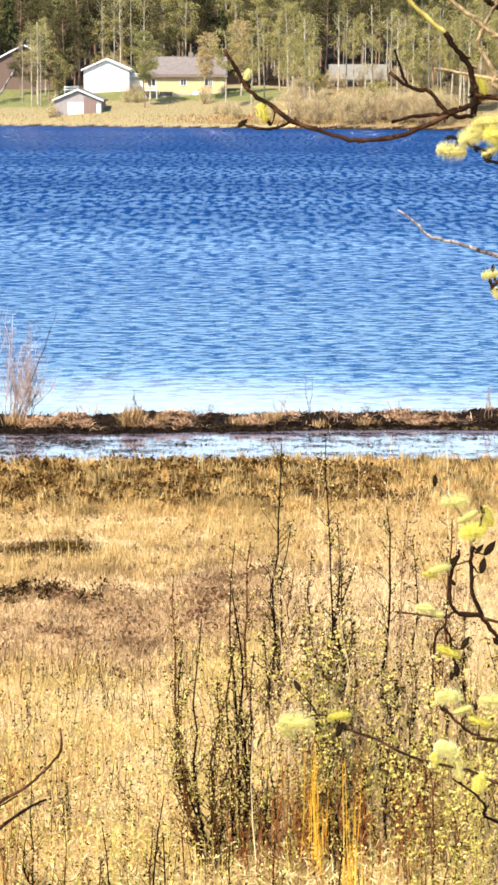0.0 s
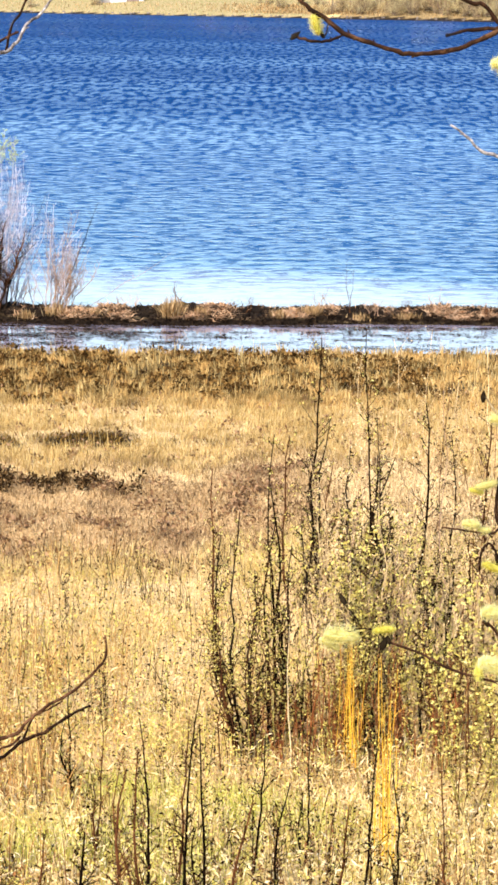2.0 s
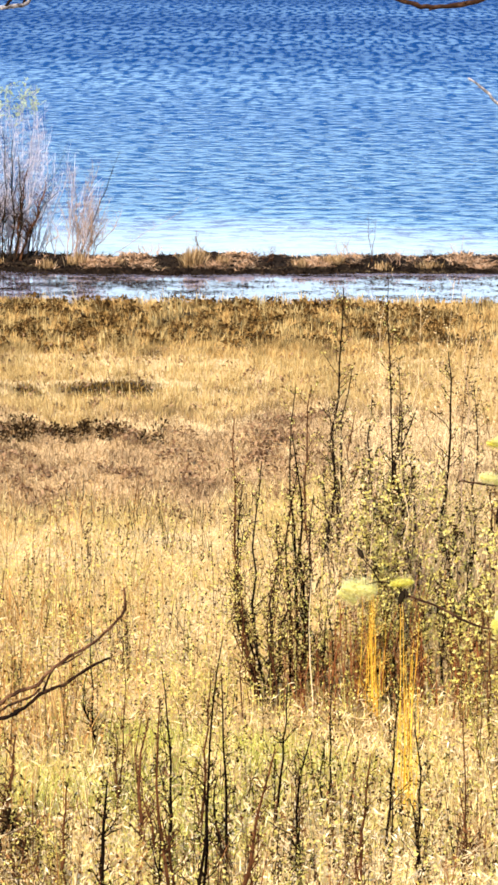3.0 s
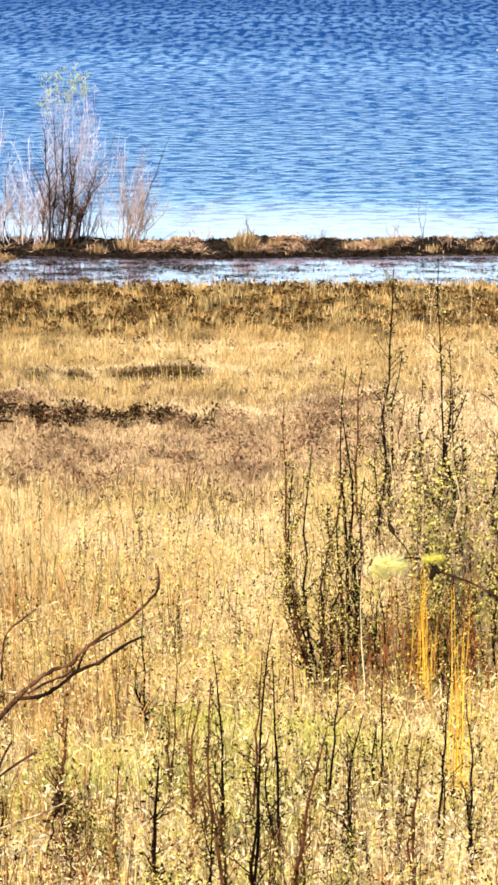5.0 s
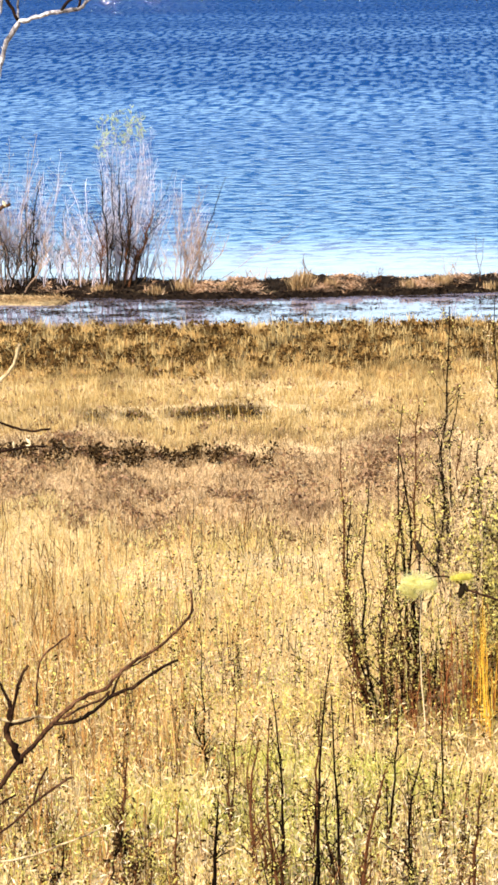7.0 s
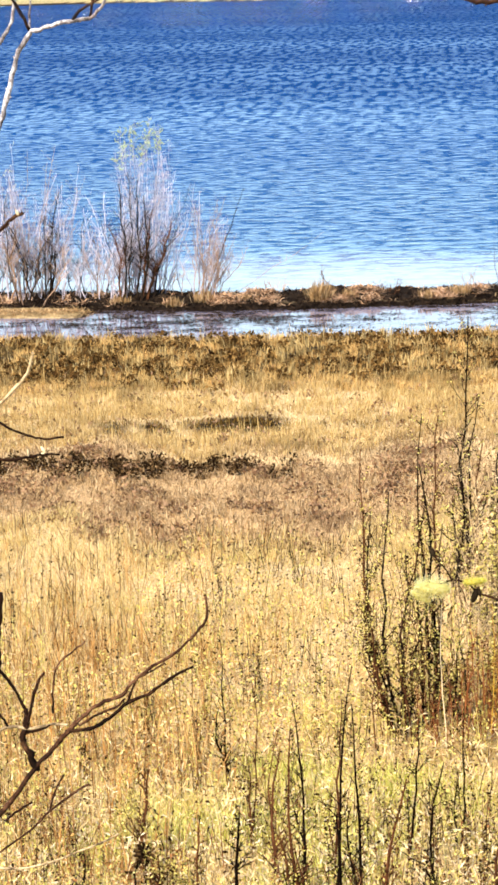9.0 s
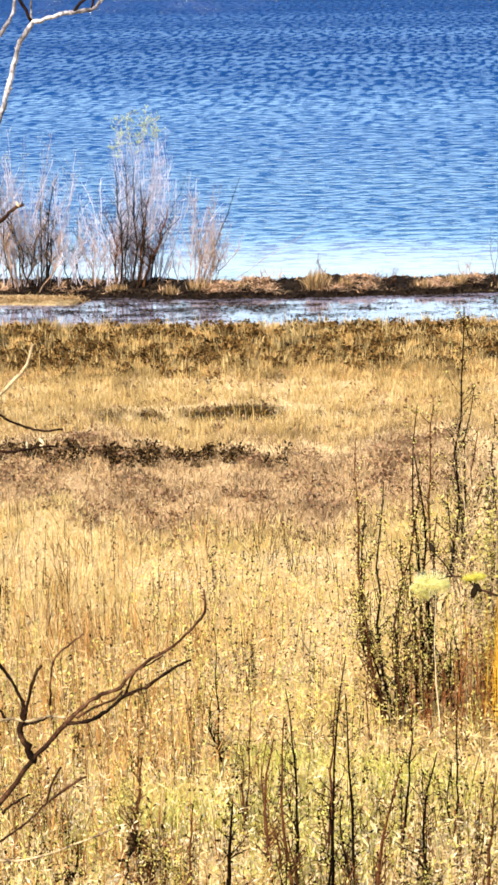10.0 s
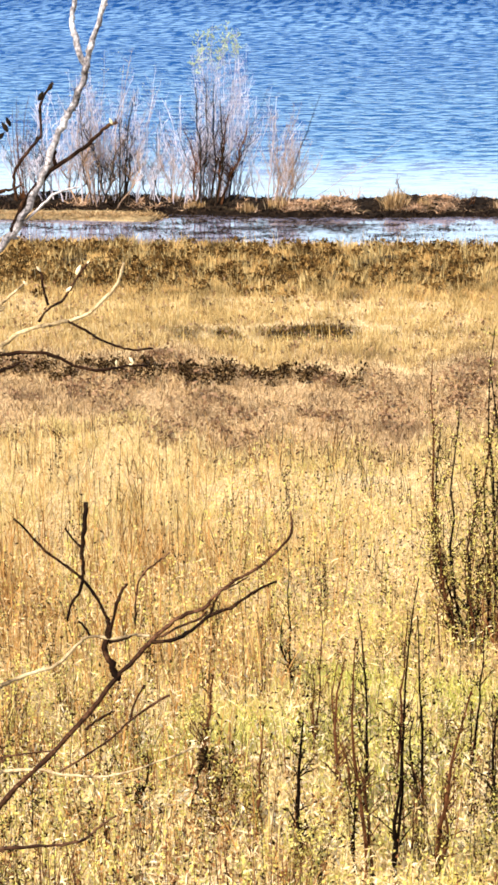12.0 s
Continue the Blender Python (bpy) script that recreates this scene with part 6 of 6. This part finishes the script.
for k in range(7):  # weathered boards of the gable
    c = Shape()
    c.box(-4.2 + 0.32 * k, -3.9 + 0.32 * k, -0.04 - 0.012 * (k % 2), -0.004, -0.3, 2.2 + 0.12 * k)
    part("board", c, GREY_BOARD, boathouse)

house("red_house", -44.9, 478, 6.9, 13.0, 10, 4.6, 8.0, True, RED_BOARD, ROOF_TILE, "dark red-brown house with a white-edged roof", 0, trim=WHITE_BOARD)
house("back_house", 21.4, 470, 6.7, 10.4, 8, 1.7, 4.2, False, PALE_WALL, ROOF_GREY, "pale house half hidden behind birches", 0, windows=((-3, 0.5, 1.0, 0.8), (2.6, 0.5, 1.0, 0.8)))
fence = thing("fence", (-34.2, 462, 6.0), "short white wooden fence beside a white building", "fence")
for k in range(3):
    c = Shape()
    c.box(-1.4 + k * 1.3, -1.25 + k * 1.3, 0, 0.12, -0.6, 1.0)
    part("post", c, WHITE_BOARD, fence)
for k in range(2):
    c = Shape()
    c.box(-1.5, 1.5, -0.05, -0.003, 0.25 + 0.45 * k, 0.5 + 0.45 * k)
    part("rail", c, WHITE_BOARD, fence)


# ---------- far shore: trees ----------
def pad(s, r, c, cr, leaves, size, lift=0.5):
    """One tight clump of foliage."""
    for _ in range(leaves):
        d = Vector((r.gauss(0, 1), r.gauss(0, 1), r.gauss(0, 1)))
        d = d.normalized() * cr * r.uniform(0.35, 1.0)
        d.z *= lift
        u = Vector((r.uniform(-1, 1), r.uniform(-1, 1), r.uniform(-1, 1))).normalized() * size * r.uniform(0.6, 1.4)
        s.leaf(c + d, u, u.cross(Vector((r.uniform(-1, 1), r.uniform(-1, 1), r.uniform(-1, 1)))).normalized() * size * 0.7)


def crown(s, r, centre, rx, rz, clumps, leaves, size, lift=0.5, tight=(0.16, 0.34)):
    for _ in range(clumps):
        a, q, h = r.uniform(0, 6.28), math.sqrt(r.uniform(0.05, 1)), r.uniform(-1, 1)
        w = math.sqrt(max(0.05, 1 - h * h))
        c = Vector(centre) + Vector((rx * q * w * math.cos(a), rx * q * w * math.sin(a), rz * h))
        pad(s, r, c, rx * r.uniform(*tight), leaves, size, lift)


def far_tree(kind, seed, h):
    r = random.Random(seed)
    names = {"pine": ("pine_tree", "tall pine with a bare trunk in the lakeside forest"), "birch": ("birch_tree", "slim white-stemmed birch with thin young leaves"), "spruce": ("spruce_tree", "dark pointed spruce in the lakeside forest"), "thin_birch": ("birch_tree", "slim white-stemmed birch with a nearly bare crown"), "alder": ("alder_tree", "slim waterside tree with a full dull green crown"), "aspen": ("aspen_tree", "slim waterside tree with a thin golden brown crown"), "willow": ("round_tree", "bushy brown and green waterside tree"), "bush": ("shore_bush", "rounded bare brown waterside bush")}
    ob = thing(names[kind][0], (0, 0, 0), names[kind][1], "bush" if kind == "bush" else "tree", {"bush": "bushes on the far shore"}.get(kind, "trees of the lakeside forest"))
    t, c = Shape(), Shape()
    if kind == "pine":
        t.tube(wander((0, 0, -1), (r.uniform(-0.6, 0.6), 0, h * 0.95), 6, 0.12, r), 0.22, 0.06, 6)
        for k in range(34):  # limbs with layered pads of needles
            f = r.uniform(0.36, 1) if k else 1
            z, a = h * f, r.uniform(0, 6.28)
            out = h * (0.05 + 0.16 * math.sin(min(1, (1.06 - f) / 0.5) * 1.7)) * r.uniform(0.5, 1.1)
            tip = Vector((math.cos(a) * out, math.sin(a) * out, z + 0.12 * out))
            t.tube([Vector((0, 0, z - 0.25 * out)), tip], 0.05, 0.02, 4)
            pad(c, r, tip, r.uniform(0.9, 1.7), 120, 0.24, 0.6)
            if out > 1.6:
                pad(c, r, tip * 0.6 + Vector((0, 0, z * 0.4)), r.uniform(0.7, 1.2), 70, 0.24, 0.6)
        part("trunk", t, PINE_BARK, ob)
        part("crown", c, NEEDLES, ob, kind="stuff")
    elif kind in ("birch", "thin_birch"):
        t.tube(wander((0, 0, -1), (r.uniform(-0.8, 0.8), 0, h * 0.97), 7, 0.14, r), 0.19, 0.05, 6)
        for k in range(12):
            z = h * r.uniform(0.4, 0.92)
            a = r.uniform(0, 6.28)
            t.tube([Vector((0, 0, z)), Vector((math.cos(a) * 1.2, math.sin(a) * 1.2, z + 1.6))], 0.04, 0.012, 4)
        crown(c, r, (0, 0, h * 0.75), h * 0.16, h * 0.26, 36 if kind == "birch" else 16, 95 if kind == "birch" else 42, 0.19, 0.9, (0.22, 0.42))
        part("trunk", t, BIRCH, ob, "white birch trunk")
        part("crown", c, SPRING, ob, kind="stuff")
    elif kind == "spruce":
        t.tube([Vector((0, 0, -1)), Vector((0, 0, h))], 0.2, 0.03, 6)
        for k in range(26):
            f = k / 26
            z, rad = h * (0.12 + 0.86 * f), h * 0.17 * (1 - f) + 0.2
            for j in range(11):
                a = r.uniform(0, 6.28)
                for q in range(5):
                    p = Vector((math.cos(a) * rad * (0.25 + q * 0.18), math.sin(a) * rad * (0.25 + q * 0.18), z - rad * 0.12 * q + r.uniform(-0.2, 0.2)))
                    u = Vector((math.cos(a), math.sin(a), -0.5)) * 0.5
                    c.leaf(p, u, Vector((-math.sin(a), math.cos(a), r.uniform(-0.5, 0.5))) * 0.32)
        part("trunk", t, PINE_BARK, ob)
        part("crown", c, SPRUCE, ob, kind="stuff")
    elif kind in ("alder", "aspen"):
        t.tube(wander((0, 0, -1), (r.uniform(-0.5, 0.5), 0, h * 0.95), 7, 0.12, r), 0.16, 0.04, 6)
        for k in range(14):
            z, a = h * r.uniform(0.35, 0.9), r.uniform(0, 6.28)
            t.tube([Vector((0, 0, z - 0.8)), Vector((math.cos(a) * 1.7, math.sin(a) * 1.7, z + 0.5))], 0.05, 0.015, 4)
        crown(c, r, (0, 0, h * 0.68), h * 0.19, h * 0.30, 60, 150 if kind == "alder" else 90, 0.19, 0.6, (0.22, 0.42))
        part("trunk", t, BIRCH if kind == "aspen" else PINE_BARK, ob)
        part("crown", c, ALDER_LEAF if kind == "alder" else GOLD_LEAF, ob, kind="stuff")
    elif kind == "willow":
        for k in range(5):
            t.tube(wander((r.uniform(-0.3, 0.3), 0, -0.8), (r.uniform(-1.4, 1.4), r.uniform(-1, 1), h * r.uniform(0.6, 0.9)), 5, 0.12, r), 0.12, 0.03, 5)
        crown(c, r, (0, 0, h * 0.62), h * 0.32, h * 0.38, 70, 80, 0.16, 0.7, (0.18, 0.36))
        part("trunk", t, PINE_BARK, ob)
        part("crown", c, SPRING, ob, kind="stuff")
    else:
        for k in range(26):
            a, q = r.uniform(0, 6.28), r.uniform(0.2, 1)
            t.tube(wander((r.uniform(-0.4, 0.4), r.uniform(-0.4, 0.4), -0.5), (math.cos(a) * q * h * 0.55, math.sin(a) * q * h * 0.55, h * r.uniform(0.6, 1)), 4, 0.06, r), 0.04, 0.015, 4)
        crown(c, r, (0, 0, h * 0.52), h * 0.5, h * 0.44, 90, 70, 0.10, 1.4, (0.12, 0.3))
        part("stem", t, PINE_BARK, ob)
        part("crown", c, BARE, ob, "bare brown twigs", kind="stuff")
    return ob


PLANTS = {k: [far_tree(k, 300 + 7 * i + len(k), h) for i in range(n)] for k, n, h in (("pine", 4, 17.0), ("birch", 5, 16.0), ("spruce", 2, 15.0), ("willow", 2, 7.0), ("bush", 3, 5.0), ("thin_birch", 3, 16.0), ("alder", 2, 13.0), ("aspen", 2, 13.0))}
USED = set()


def plant(kind, x, y, scale=1.0, wide=1.0):
    r = rng
    src = PLANTS[kind][r.randrange(len(PLANTS[kind]))]
    m = Matrix.Translation((x, y, float(height(x, y)) - 0.1)) @ Matrix.Rotation(r.uniform(0, 6.28), 4, "Z")
    if src.name in USED:
        ob = copy_thing(src, m)
    else:
        ob = src
        ob.matrix_world = m
        USED.add(src.name)
    ob.scale = (scale * wide, scale * wide, scale)


# the forest on the rising ground
for row, (fy, step) in enumerate(((472, 3.4), (482, 3.2), (492, 3.0), (502, 3.0), (514, 3.2), (530, 3.4), (550, 4.0), (575, 5.0))):
    fx = -78.0
    while fx < 86:
        fx += step * rng.uniform(0.6, 1.4)
        yy = fy - 0.45 * (max(-70, min(70, fx)) + 4) * 0.8 + rng.uniform(-5, 5)
        if row < 2 and (-56 < fx < 2 or 13 < fx < 29):
            continue
        if row == 2 and -36 < fx < -18 and yy < 482:
            continue
        u = rng.random()
        right_side = fx > 2
        kind = ("birch" if u < 0.5 else "pine") if right_side else ("pine" if u < 0.72 else "spruce" if u < 0.76 else "birch")
        plant(kind, fx, yy, rng.uniform(0.75, 1.2))
for _ in range(70):  # undergrowth at the forest's edge
    bx = rng.uniform(-75, 75)
    by = 470 - 0.45 * (max(-70, min(70, bx)) + 4) + rng.uniform(-3, 14) + (8 if -50 < bx < 0 else 0)
    if not 13 < bx < 27:
        plant("willow" if rng.random() < 0.5 else "bush", bx, by, rng.uniform(0.6, 1.1))
# single trees by the shore
for tx, ty, kind, sc in ((-41.0, 452, "thin_birch", 0.95), (-39.9, 453, "thin_birch", 1.0), (-39.2, 451, "thin_birch", 0.9), (-40.3, 456, "thin_birch", 0.95), (-38.0, 455, "pine", 0.7), (-35.6, 437, "bush", 0.45), (-36.3, 437.5, "bush", 0.4), (-19.2, 441, "alder", 1.08), (-18.6, 446, "aspen", 0.8), (-21.0, 448, "bush", 0.8), (-22.8, 449, "bush", 0.6), (-4.2, 432, "birch", 0.92), (-7.4, 444, "aspen", 1.0), (-8.4, 447, "aspen", 0.75), (-1.5, 448, "aspen", 1.1),
                        (0.4, 436, "birch", 0.8), (2.8, 440, "birch", 0.9), (7.8, 432, "birch", 0.75), (11.6, 430, "thin_birch", 1.0), (20.3, 418, "thin_birch", 0.85), (21.6, 420, "thin_birch", 0.8), (16.5, 445, "thin_birch", 0.9), (18.2, 447, "thin_birch", 0.95), (19.4, 444, "birch", 0.8), (22.8, 446, "thin_birch", 1.0), (15.2, 452, "bush", 0.7), (17.6, 454, "bush", 0.6), (21.5, 453, "bush", 0.65), (24.6, 452, "bush", 0.7), (24.2, 421, "thin_birch", 1.05), (25.2, 424, "thin_birch", 1.1), (26.2, 420, "thin_birch", 1.05), (27.6, 424, "birch", 1.0), (31.0, 414, "thin_birch", 1.1), (32.6, 417, "birch", 1.1), (36.6, 416, "thin_birch", 1.05), (38.4, 420, "birch", 1.0), (43, 412, "birch", 1.0), (47, 414, "birch", 1.1), (-35.6, 444, "bush", 0.6), (-48, 440, "bush", 0.5), (-8.0, 441, "bush", 0.7), (-52, 452, "birch", 1.0), (-44.5, 466, "pine", 0.6), (-42.0, 468, "willow", 1.3), (-39.5, 465, "birch", 0.9), (-43.3, 458, "thin_birch", 0.85), (-37.2, 463, "willow", 1.1), (-33.6, 474, "pine", 0.95), (-36, 470, "pine", 0.9), (-38.5, 474, "pine", 1.0), (-34.8, 478, "pine", 0.8), (-29.5, 482, "thin_birch", 1.1), (-27.2, 484, "thin_birch", 1.15), (-25.6, 481, "thin_birch", 1.1), (-23.8, 485, "thin_birch", 1.15), (-21, 482, "thin_birch", 1.1), (-17.5, 478, "pine", 0.9), (-13, 482, "birch", 1.1)):
    plant(kind, tx, ty, sc)
for _ in range(46):  # trees standing down to the water east of the houses
    bx = rng.uniform(5, 62)
    by = 418 - 0.45 * (bx + 4) + rng.uniform(6, 50)
    if not 12.5 < bx < 26.5:
        plant("birch" if rng.random() < 0.75 else "pine", bx, by, rng.uniform(0.7, 1.1))
for _ in range(26):
    bx = rng.uniform(6, 34)
    plant("bush", bx, 416 - 0.45 * (bx + 4) + rng.uniform(3, 9), rng.uniform(0.8, 1.15), 1.1)
for _ in range(8):
    bx = rng.uniform(-6, 6)
    plant("bush", bx, 418 - 0.45 * (bx + 4) + rng.uniform(4, 10), rng.uniform(0.4, 0.7))

for _ in range(44):
    bx = rng.uniform(5, 62)
    back = rng.uniform(8, 42)
    if not (13 < bx < 27 and back > 14):
        plant("bush" if rng.random() < 0.7 else "willow", bx, 416 - 0.45 * (bx + 4) + back, rng.uniform(0.45, 0.85), 1.2)

for left in [p for group in PLANTS.values() for p in group if p.name not in USED]:  # kinds that found no place
    for ob in list(left.children) + [left]:
        bpy.data.objects.remove(ob)

# grass of the far fields
k = 22000
x = nrng.uniform(-62, 40, k)
y = 416 - 0.45 * (x + 4) + nrng.uniform(2, 46, k)
blades("far_meadow", x, y, nrng.uniform(0.10, 0.24, k), nrng.uniform(0.04, 0.08, k), 0.8, FIELD_GRASS, "faded grass of the fields on the far shore", 0.4)

# pale reeds and stones along the far waterline
k = 4000
x = np.where(nrng.uniform(0, 1, k) < 0.6, nrng.normal(0, 7, k), nrng.uniform(-62, 62, k))
y = 416 - 0.45 * (x + 4) + nrng.uniform(2.5, 9, k)
blades("far_reeds", x, y, nrng.uniform(0.25, 0.8, k), nrng.uniform(0.05, 0.12, k), 0.5, REED_TUFT, "dry reeds on the far shore", 0.3, "reeds")
stones = Shape()
rs = random.Random(5)
for _ in range(260):
    bx = rs.uniform(-62, 62)
    by = 416 - 0.45 * (bx + 4) + rs.uniform(0.2, 1.6)
    q = rs.uniform(0.08, 0.24)
    p = Vector((bx, by, float(height(bx, by))))
    stones.tube([p + Vector((0, 0, -0.2)), p + Vector((0, 0, q * 0.5)), p + Vector((0, 0, q * 0.8))], q * 1.2, q * 0.5, 6)
tagged(new("shore_stones", stones.mesh("shore_stones", STONE)), "pale stones along the far waterline", "stones", kind="stuff")
